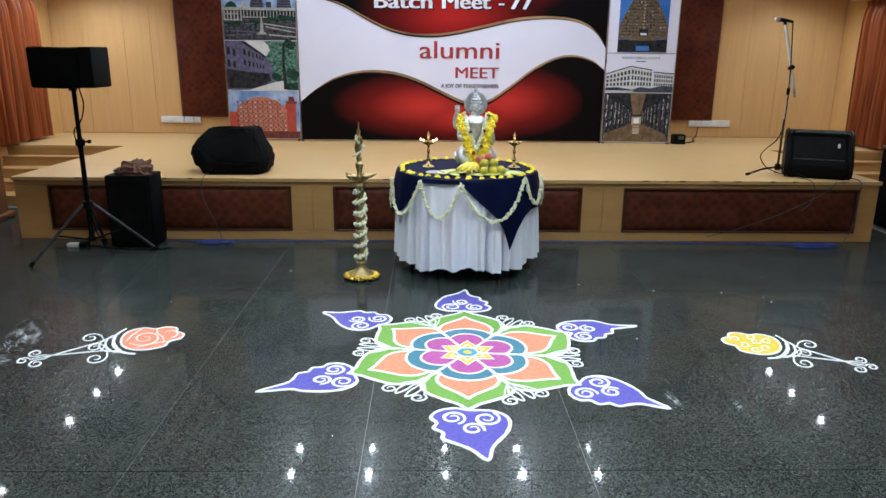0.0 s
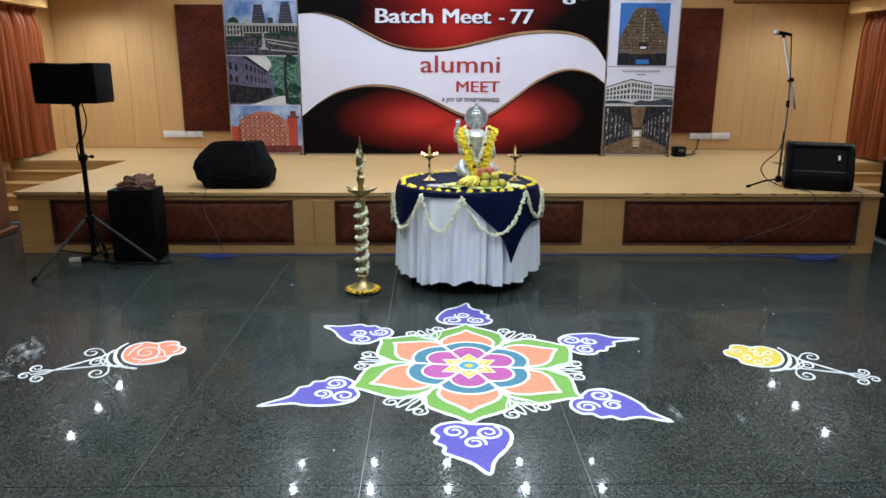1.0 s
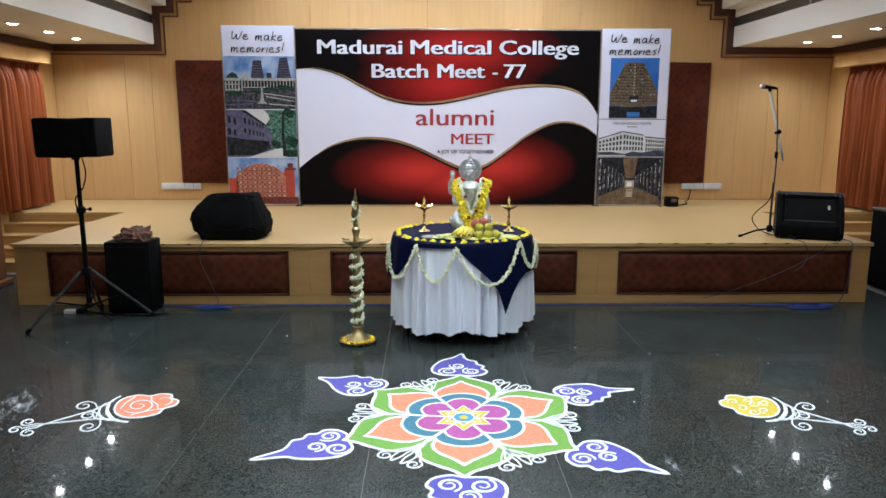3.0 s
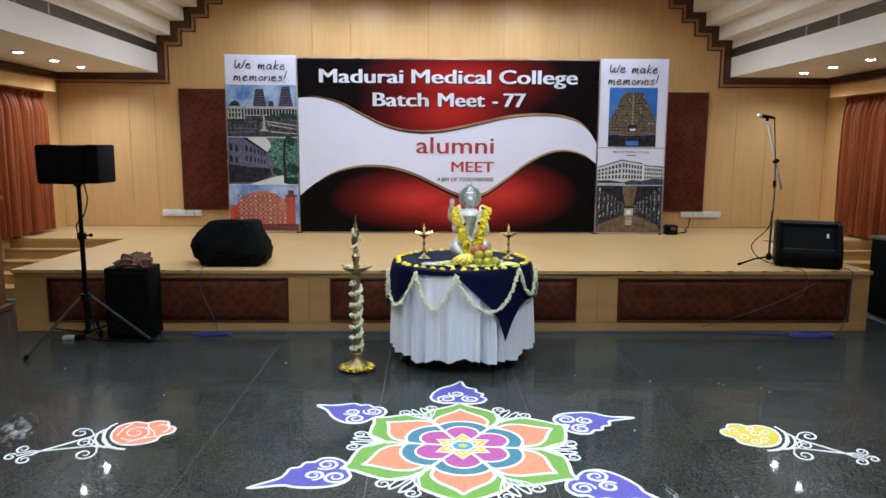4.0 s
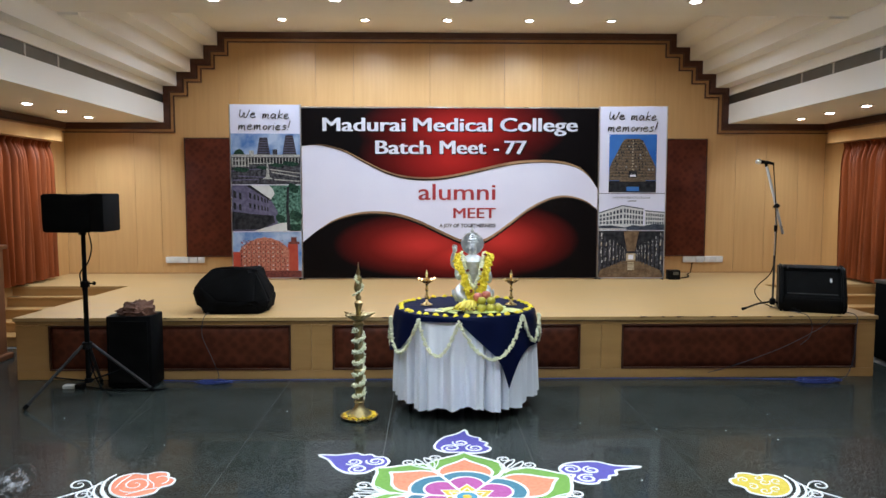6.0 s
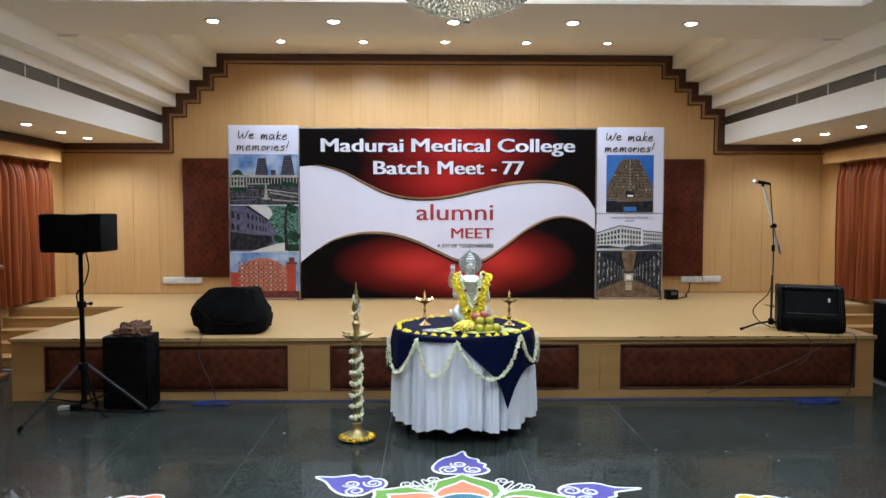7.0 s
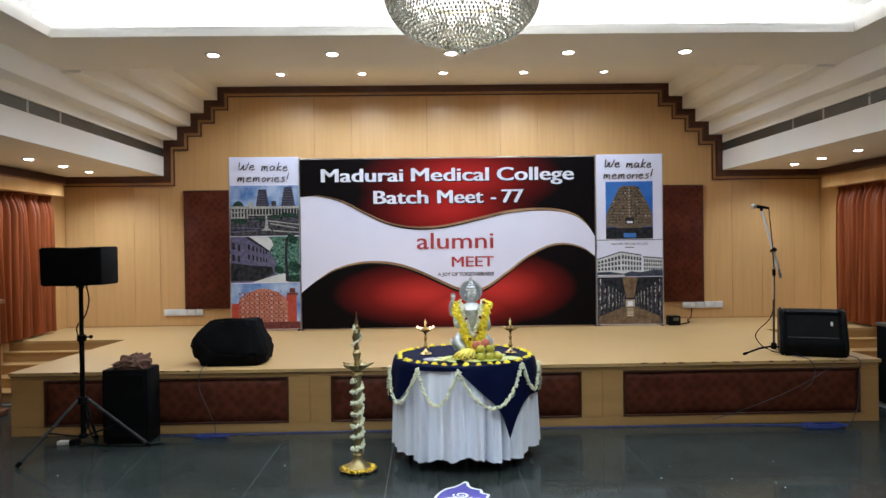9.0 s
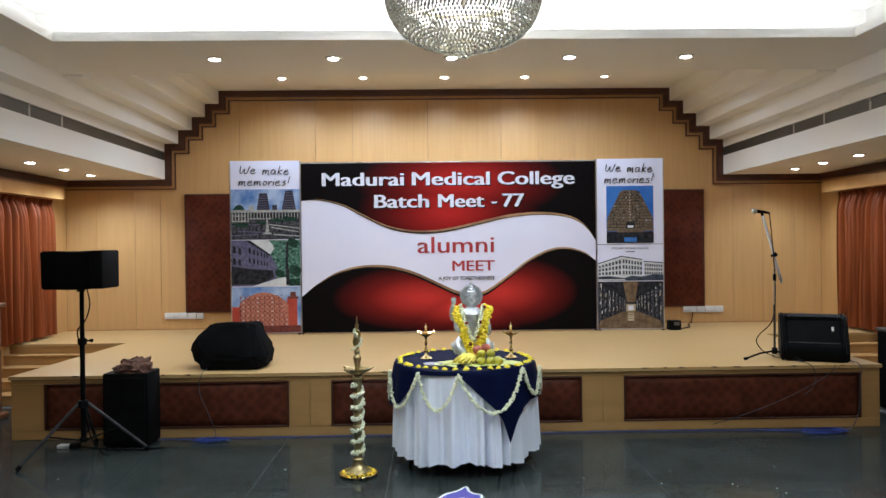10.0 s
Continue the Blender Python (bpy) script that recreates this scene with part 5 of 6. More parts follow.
for k in range(40):
    a = 2 * math.pi * (k + rnd.uniform(-0.15, 0.15)) / 40
    r = 0.497 + rnd.uniform(-0.012, 0.012)
    put_flower(TX + r * math.cos(a), TY + r * math.sin(a), TH + 0.005, rnd.uniform(0.8, 1.1))


# leaves, petals and offerings in front of the statue
bm = bmesh.new()
for k in range(52):
    a, r = rnd.uniform(0, 6.3), 0.25 * math.sqrt(rnd.uniform(0.02, 1))
    c = Vector((0.08 + r * math.cos(a) * 1.2, -0.25 + 0.72 * r * math.sin(a), 0.006 + 0.0004 * k))
    u = rnd.uniform(0, 6.3)
    pts = []
    for i in range(12):
        t = 2 * math.pi * i / 12
        q = Vector((0.055 * math.cos(t), 0.03 * math.sin(t) * (1 - 0.4 * math.cos(t)), 0))
        pts.append(c + Matrix.Rotation(u, 3, "Z") @ q)
    top = [bm.verts.new((p.x, p.y, p.z + 0.0015 * math.sin(i))) for i, p in enumerate(pts)]
    low = [bm.verts.new((p.x, p.y, p.z - 0.001)) for p in pts]
    bm.faces.new(top), bm.faces.new(low[::-1])
    for i in range(12):
        bm.faces.new((low[i], low[(i + 1) % 12], top[(i + 1) % 12], top[i]))
solid("betel_leaves", bm, M["leaf"], "layer of yellow-green leaves spread on the table", "leaves", kind="stuff", at=(TX, TY, TH))


def fruit(kind, mat, x, y, z, r, label):
    ob = thing(kind, (x, y, z), label, "fruit", "offered fruit")
    bm = bmesh.new()
    ball(bm, (0, 0, r * 0.95), r, 3, (1, 1, 0.95))
    for v in bm.verts:
        q = math.hypot(v.co.x, v.co.y) / r
        v.co.z -= (0.12 * r * math.exp(-(q / 0.25) ** 2)) * (1 if v.co.z > r else -1)
    part("skin", bm, M[mat], ob, smooth=True)
    bm = bmesh.new()
    tube(bm, [(0, 0, r * 1.75), (0.002, 0.001, r * 1.9)], 0.0025, 5)
    part("stalk", bm, M["wood_dark"], ob)


fx, fy = TX + 0.115, TY - 0.30
for x, y, z, r in ((-0.01, -0.03, 0.008, 0.032), (0.055, -0.035, 0.008, 0.033), (0.117, -0.025, 0.008, 0.032), (0.0, 0.035, 0.008, 0.032), (0.062, 0.03, 0.008, 0.032), (0.115, 0.038, 0.008, 0.031)):
    fruit("sweet_lime", "lime", fx + x, fy + y, TH + z, r, "round yellow-green sweet lime in a heap of fruit")
for x, y, z in ((-0.005, 0.0, 0.058), (0.062, 0.0, 0.060)):
    fruit("sweet_lime", "lime", fx + x, fy + y, TH + z, 0.032, "round yellow-green sweet lime on top of the heap")
for x, y, z in ((-0.03, 0.05, 0.075), (0.030, 0.05, 0.088)):
    fruit("apple", "apple", fx + x, fy + y, TH + z, 0.036, "dull red apple on top of the fruit heap")
bunch = thing("banana_bunch", (TX - 0.012, TY - 0.27, TH + 0.008), "bunch of small ripe yellow bananas", "fruit")
for k in range(11):
    a = radians(-152 + 12.5 * k)
    row = k % 2
    d = Vector((math.cos(a), math.sin(a), 0))
    side = Vector((-d.y, d.x, 0))
    pts = [Vector((0.0, 0.02, 0.045 + 0.015 * row)) + d * (0.10 * t) + side * (0.03 * math.sin(math.pi * t)) + Vector((0, 0, 0.014 * math.sin(math.pi * t) - 0.028 * t)) for t in (0.0, 0.25, 0.5, 0.75, 1.0)]
    bm = bmesh.new()
    tube(bm, spline(pts, 3), [0.006] + [0.012, 0.016] + [0.018] * 7 + [0.015, 0.010, 0.005], 8)
    fingers = part("banana", bm, M["banana"], bunch, smooth=True)
    bm = bmesh.new()
    ball(bm, pts[-1], 0.0075, 1)
    part("tip", bm, M["wood_dark"], fingers, "dark dried tip", smooth=True)
bm = bmesh.new()
tube(bm, [(0, 0.015, 0.05), (0.0, 0.035, 0.085)], [0.018, 0.010], 8)
part("stem", bm, M["leaf"], bunch, smooth=True)
M["steelplate"] = paint("steel_plate", (0.55, 0.56, 0.60), rough=0.25, metal=0.3)
bm = bmesh.new()
lathe(bm, [(0.05, 0.0), (0.065, 0.004), (0.07, 0.012), (0.066, 0.012), (0.05, 0.006)], 28)
solid("small_plate", bm, M["steelplate"], "small shiny steel plate on the navy cloth", "plate", smooth=True, at=(TX - 0.24, TY - 0.27, TH + 0.006))


# ---- silver statue, one plain figure ----
def statue():
    bm = bmesh.new()
    lathe(bm, [(0.10, 0.0), (0.11, 0.012), (0.105, 0.03), (0.09, 0.04), (0.095, 0.055), (0.08, 0.075), (0.0, 0.08)], 28)
    for s in (-1, 1):
        # folded leg with the knee drawn up, its foot under the robe
        tube(bm, spline([(s * 0.045, 0.02, 0.13), (s * 0.085, -0.05, 0.135), (s * 0.105, -0.085, 0.10), (s * 0.06, -0.115, 0.065), (-s * 0.03, -0.125, 0.06)], 5), [0.058 - 0.0014 * i for i in range(21)], 14)
        for k in range(4):
            tube(bm, spline([(s * (0.07 + 0.018 * k), -0.06, 0.05), (s * (0.095 + 0.020 * k), -0.07, 0.085 + 0.006 * k), (s * (0.105 + 0.018 * k), -0.05, 0.13)], 4), [0.018 - 0.0012 * i for i in range(9)], 8)
        # upper arm, forearm
        tube(bm, spline([(s * 0.075, 0, 0.365), (s * 0.115, -0.01, 0.315), (s * 0.12, -0.045, 0.26), (s * 0.115, -0.095, 0.245)], 4), [0.029 - 0.0008 * i for i in range(13)], 10)
        tube(bm, [(s * 0.119, -0.05, 0.262), (s * 0.117, -0.062, 0.258)], 0.028, 12)
        tube(bm, [(s * 0.117, -0.075, 0.252), (s * 0.116, -0.084, 0.249)], 0.026, 12)
        ball(bm, (s * 0.09, -0.005, 0.362), 0.030, 2)
        ball(bm, (s * 0.043, -0.005, 0.462), 0.012, 2, (0.7, 0.9, 1.5))
    ball(bm, (0.122, -0.118, 0.235), 0.026, 2, (0.9, 0.5, 1.7))
    ball(bm, (-0.115, -0.112, 0.245), 0.026, 2, (1.0, 0.8, 1.1))
    # raised arm with an open palm
    tube(bm, spline([(-0.08, 0.0, 0.355), (-0.135, 0.012, 0.315), (-0.155, 0.0, 0.335), (-0.158, -0.02, 0.385), (-0.146, -0.03, 0.425)], 4), [0.026 - 0.0007 * i for i in range(17)], 10)
    ball(bm, (-0.143, -0.032, 0.448), 0.022, 2, (0.85, 0.55, 1.2))
    for k in range(4):
        x = -0.158 + 0.010 * k
        tube(bm, [(x, -0.033, 0.455), (x * 1.01, -0.036, 0.482 + 0.006 * math.sin(k))], [0.0055, 0.004], 6)
    # torso, neck, head
    lathe(bm, [(0.088, 0.08), (0.092, 0.13), (0.074, 0.19), (0.068, 0.24), (0.080, 0.31), (0.088, 0.355), (0.068, 0.388), (0.034, 0.405), (0.030, 0.43)], 24)
    ball(bm, (0, -0.016, 0.468), 0.041, 3, (0.88, 0.92, 1.18))
    ball(bm, (0, -0.056, 0.466), 0.008, 2, (0.7, 1, 1.7))
    for s in (-1, 1):
        ball(bm, (s * 0.015, -0.050, 0.477), 0.007, 1, (1.3, 0.5, 0.6))
        ball(bm, (s * 0.020, -0.048, 0.455), 0.010, 1, (1, 0.6, 1))
    ball(bm, (0, -0.053, 0.444), 0.008, 1, (1.5, 0.6, 0.6))
    # low tiered crown, necklaces
    lathe(bm, [(0.040, 0.498), (0.045, 0.503), (0.044, 0.511), (0.036, 0.515), (0.039, 0.525), (0.034, 0.534), (0.026, 0.538), (0.027, 0.548), (0.015, 0.556), (0.016, 0.566), (0.004, 0.575)], 20, (0, -0.006, 0))
    for ring, (rr_, zz, drop) in enumerate(((0.050, 0.400, 0.02), (0.072, 0.388, 0.06), (0.078, 0.36, 0.10))):
        for k in range(15):
            a = radians(195 + 150 * k / 14)
            ball(bm, (rr_ * math.cos(a), 1.08 * rr_ * math.sin(a), zz - drop * math.sin(math.pi * k / 14)), 0.0062, 1)
    # halo: a solid disc with a raised rim and two rings, knob on top
    for r0, r1, y0, y1 in ((0.0, 0.086, 0.030, 0.038), (0.074, 0.090, 0.024, 0.042), (0.056, 0.060, 0.026, 0.034)):
        n = 44
        rings = []
        for r, y in ((max(r0, 0.001), y0), (r1, y0), (r1, y1), (max(r0, 0.001), y1)):
            rings.append([bm.verts.new((r * math.cos(2 * math.pi * i / n), y, 0.492 + r * math.sin(2 * math.pi * i / n))) for i in range(n)])
        for a, b in zip(rings, rings[1:] + rings[:1]):
            for i in range(n):
                bm.faces.new((a[i], a[(i + 1) % n], b[(i + 1) % n], b[i]))
    for k in range(26):
        a = 2 * math.pi * k / 26
        ball(bm, (0.067 * math.cos(a), 0.028, 0.492 + 0.067 * math.sin(a)), 0.0048, 1)
    ball(bm, (0, 0.032, 0.594), 0.016, 2, (1, 0.7, 1))
    ball(bm, (0, 0.032, 0.612), 0.008, 1)
    for v in bm.verts:
        v.co *= 0.965
    return solid("statue", bm, M["silver"], "seated silver figure statue with a round halo", "statue", smooth=True, at=(TX + 0.062, TY + 0.03, TH + 0.005))


statue()
SX, SY = TX + 0.062, TY + 0.03
for mat_name, pts, r, size, label in (
        ("marigold", [(-0.105, -0.03, 0.385), (-0.108, -0.09, 0.33), (-0.075, -0.13, 0.24), (-0.05, -0.155, 0.155), (-0.01, -0.17, 0.095), (0.03, -0.17, 0.075), (0.055, -0.155, 0.15), (0.075, -0.13, 0.24), (0.112, -0.085, 0.34), (0.118, -0.03, 0.40)], 0.033, 0.0135, "thick yellow marigold garland hung on the statue"),
        ("jasmine", [(-0.085, -0.04, 0.415), (-0.07, -0.115, 0.34), (-0.04, -0.14, 0.25), (0.0, -0.155, 0.165), (0.035, -0.145, 0.24), (0.06, -0.12, 0.33), (0.085, -0.04, 0.42)], 0.013, 0.007, "cream jasmine garland hung on the statue")):
    bm = bmesh.new()
    buds(bm, along(spline(pts, 8), 0.012), r, size, rnd, 6)
    solid("flower_garland", bm, M[mat_name], label, "garland", "statue garlands", at=(SX, SY, TH))
for x, y, z in ((-0.10, -0.10, 0.36), (-0.045, -0.17, 0.29), (0.055, -0.15, 0.30), (0.09, -0.11, 0.41), (0.02, -0.19, 0.10), (0.035, -0.18, 0.19), (-0.02, -0.19, 0.14)):
    bm = bmesh.new()
    buds(bm, [(0, 0, 0)], 0.012, 0.006, rnd, 8)
    solid("rose", bm, M["darkred"], "dark red rose tuft tied into the statue garland", "flower", "red tufts", at=(SX + x, SY + y, TH + z))


def oil_lamp(x, y, lit):
    ob = thing("oil_lamp", (x, y, TH + 0.005), "small brass oil lamp, " + ("burning with four flames" if lit else "unlit") + ", on the table", "oil lamp", "small oil lamps")
    bm = bmesh.new()
    lathe(bm, [(0.045, 0.0), (0.048, 0.006), (0.04, 0.014), (0.024, 0.022), (0.012, 0.034), (0.010, 0.05), (0.016, 0.058), (0.016, 0.066), (0.009, 0.075), (0.008, 0.11), (0.013, 0.12), (0.009, 0.13), (0.009, 0.16), (0.016, 0.17)], 22)
    part("stem", bm, M["brass"], ob, smooth=True)
    bm = bmesh.new()
    lathe(bm, [(0.012, 0.168), (0.034, 0.178), (0.046, 0.194), (0.043, 0.195), (0.02, 0.183), (0.01, 0.183)], 24)
    for k in range(5):
        a = 2 * math.pi * k / 5 + 0.3
        tube(bm, [(0.036 * math.cos(a), 0.036 * math.sin(a), 0.187), (0.064 * math.cos(a), 0.064 * math.sin(a), 0.198)], [0.012, 0.005], 6)
    bowl = part("bowl", bm, M["brass"], ob, smooth=True)
    bm = bmesh.new()
    lathe(bm, [(0.008, 0.183), (0.007, 0.21), (0.012, 0.22), (0.008, 0.23), (0.013, 0.24), (0.006, 0.255), (0.002, 0.275)], 14)
    part("finial", bm, M["brass"], ob, smooth=True)
    if lit:
        for k in (0, 1, 2, 3, 4):
            a = 2 * math.pi * k / 5 + 0.3
            bm = bmesh.new()
            lathe(bm, [(0.001, 0.0), (0.0055, 0.005), (0.0045, 0.010), (0.001, 0.018)], 8, (0.062 * math.cos(a), 0.062 * math.sin(a), 0.20))
            part("flame", bm, M["flame"], bowl, "small orange flame", smooth=True)
    return ob


oil_lamp(TX - 0.29, TY + 0.03, True)
oil_lamp(TX + 0.36, TY + 0.03, False)


# ---- tall brass lamp with flower spiral ----
def tall_lamp():
    ob = thing("standing_oil_lamp", (-0.494, 5.02, 0), "tall brass standing oil lamp wound with jasmine", "oil lamp")
    bm = bmesh.new()
    lathe(bm, [(0.09, 0.022), (0.095, 0.03), (0.075, 0.045), (0.05, 0.06), (0.035, 0.085), (0.03, 0.11), (0.04, 0.118), (0.03, 0.128)], 28)
    part("base", bm, M["oldbrass"], ob, smooth=True)
    prof = [(0.028, 0.125)]
    for k in range(5):
        z = 0.14 + k * 0.112
        prof += [(0.028, z), (0.03, z + 0.07), (0.038, z + 0.082), (0.040, z + 0.09), (0.038, z + 0.098), (0.028, z + 0.108)]
    prof += [(0.026, 0.70), (0.036, 0.71)]
    bm = bmesh.new()
    lathe(bm, prof, 22)
    part("stem", bm, M["oldbrass"], ob, smooth=True)
    bm = bmesh.new()
    lathe(bm, [(0.03, 0.707), (0.05, 0.715), (0.070, 0.730), (0.082, 0.750), (0.078, 0.751), (0.05, 0.737), (0.02, 0.735)], 30)
    for k in range(5):
        a = 2 * math.pi * k / 5 + 0.15
        tube(bm, [(0.066 * math.cos(a), 0.066 * math.sin(a), 0.738), (0.117 * math.cos(a), 0.117 * math.sin(a), 0.757)], [0.015, 0.005], 8)
    part("bowl", bm, M["oldbrass"], ob, smooth=True)
    bm = bmesh.new()
    lathe(bm, [(0.02, 0.733), (0.018, 0.775), (0.028, 0.815), (0.03, 0.83), (0.016, 0.85), (0.022, 0.87), (0.014, 0.885), (0.012, 0.90), (0.026, 0.915), (0.032, 0.94), (0.024, 0.975), (0.012, 1.0), (0.018, 1.015), (0.010, 1.03), (0.014, 1.05), (0.006, 1.07), (0.003, 1.118)], 20)
    tube(bm, [(0.0, -0.02, 0.95), (0.022, -0.03, 0.985), (0.018, -0.035, 1.02)], [0.012, 0.009, 0.005], 8)
    part("finial", bm, M["oldbrass"], ob, smooth=True)
    ob.scale = (1.02, 1.02, 1.012)
    return ob


tall_lamp()
line = []
for k in range(220):
    t = k / 219
    a = 2 * math.pi * 6.6 * t + 0.8
    line.append((0.036 * math.cos(a), 0.036 * math.sin(a), 0.13 + 0.53 * t + 0.012 * math.sin(a)))
bm = bmesh.new()
buds(bm, along(line, 0.007), 0.017, 0.0068, rnd, 4)
solid("flower_garland", bm, M["jasmine"], "cream jasmine string wound spirally round the tall lamp", "garland", "lamp garlands", at=(-0.494, 5.02, 0))
bm = bmesh.new()
buds(bm, along(spline([(-0.03, -0.02, 0.90), (0.02, -0.035, 0.93), (0.03, -0.02, 0.97), (-0.01, -0.032, 1.0), (-0.015, -0.02, 1.04)], 8), 0.008), 0.010, 0.005, rnd, 3)
solid("flower_garland", bm, M["jasmine"], "short cream jasmine string round the lamp finial", "garland", "lamp garlands", at=(-0.494, 5.02, 0))
bm = bmesh.new()
lathe(bm, [(0.118, 0.002), (0.128, 0.008), (0.136, 0.022), (0.132, 0.023), (0.12, 0.012), (0.02, 0.012)], 40)
solid("brass_tray", bm, M["brass"], "round brass tray under the tall lamp", "tray", smooth=True, at=(-0.494, 5.02, 0))
M["orangepetal"] = paint("orange_petals", (0.84, 0.50, 0.01), (0.88, 0.70, 0.03), 40, 0.6)
bm = bmesh.new()
for k in range(230):
    a, r = rnd.uniform(0, 6.3), 0.118 * math.sqrt(rnd.uniform(0.25, 1))
    m = Matrix.Translation((r * math.cos(a), r * math.sin(a), 0.016 + rnd.uniform(0, 0.012) + 0.035 * (1 - r / 0.118))) @ Euler((rnd.uniform(-0.6, 0.6), rnd.uniform(-0.6, 0.6), a)).to_matrix().to_4x4() @ Matrix.Diagonal((0.011, 0.007, 0.003, 1))
    bmesh.ops.create_icosphere(bm, subdivisions=1, radius=1, matrix=m)
solid("loose_petals", bm, M["orangepetal"], "orange and yellow petals strewn in the brass tray", "petals", kind="stuff", at=(-0.494, 5.02, 0))



# ---- powder drawings on the floor ----
def powder(name, a, b):
    return paint(name, a, b, 45, 0.95, bump=0.25, bscale=350, grain=0.05)


PW = {"white": powder("white_powder", (0.88, 0.88, 0.88), (0.80, 0.80, 0.81)), "green": powder("green_powder", (0.15, 0.33, 0.055), (0.19, 0.38, 0.075)),
      "coral": powder("coral_powder", (0.78, 0.22, 0.12), (0.84, 0.29, 0.17)), "teal": powder("teal_powder", (0.045, 0.17, 0.25), (0.065, 0.21, 0.29)),
      "magenta": powder("magenta_powder", (0.40, 0.075, 0.28), (0.46, 0.10, 0.33)), "violet": powder("violet_powder", (0.085, 0.075, 0.35), (0.12, 0.10, 0.43)),
      "yellow": powder("yellow_powder", (0.64, 0.47, 0.04), (0.74, 0.57, 0.09)), "cyan": powder("cyan_powder", (0.06, 0.28, 0.46), (0.08, 0.32, 0.50))}
rr = random.Random(21)


def fill(name, pts, colour, parent, z):
    bm = bmesh.new()
    prism(bm, [(p[0], p[1]) for p in pts], 0.0003, z)
    return part(name, bm, PW[colour], parent)


def ribbon(name, pts, width, parent, colour="white", closed=False, z=0.0042, taper=False):
    """A hand-strewn line of powder with an uneven edge."""
    pts = [Vector((p[0], p[1], 0)) for p in pts]
    n = len(pts)
    bm = bmesh.new()
    rows = []
    for i, p in enumerate(pts):
        a = pts[i - 1] if i or closed else p
        b = pts[(i + 1) % n] if i < n - 1 or closed else p
        d = (b - a)
        if d.length < 1e-6:
            d = Vector((1, 0, 0))
        d.normalize()
        s = Vector((-d.y, d.x, 0))
        t = i / max(1, n - 1)
        w = width * 0.5 * (1 + rr.uniform(-0.16, 0.16)) * ((0.45 + 0.55 * math.sin(math.pi * min(1, t + 0.15))) if taper else 1)
        rows.append([bm.verts.new((p + s * w).to_tuple()[:2] + (0.0004,)), bm.verts.new((p + s * w * 0.6).to_tuple()[:2] + (z,)), bm.verts.new((p - s * w * 0.6).to_tuple()[:2] + (z,)), bm.verts.new((p - s * w).to_tuple()[:2] + (0.0004,))])
    pairs = list(zip(rows, rows[1:])) + ([(rows[-1], rows[0])] if closed else [])
    for a, b in pairs:
        for k in range(3):
            bm.faces.new((a[k], a[k + 1], b[k + 1], b[k]))
    bmesh.ops.recalc_face_normals(bm, faces=bm.faces)
    ob = part(name, bm, PW[colour], parent)
    return ob


def swirl(cx, cy, r0, r1, a0, turns, n=26):
    return [(cx + (r0 + (r1 - r0) * i / n) * math.cos(a0 + 2 * math.pi * turns * i / n), cy + (r0 + (r1 - r0) * i / n) * math.sin(a0 + 2 * math.pi * turns * i / n)) for i in range(n + 1)]


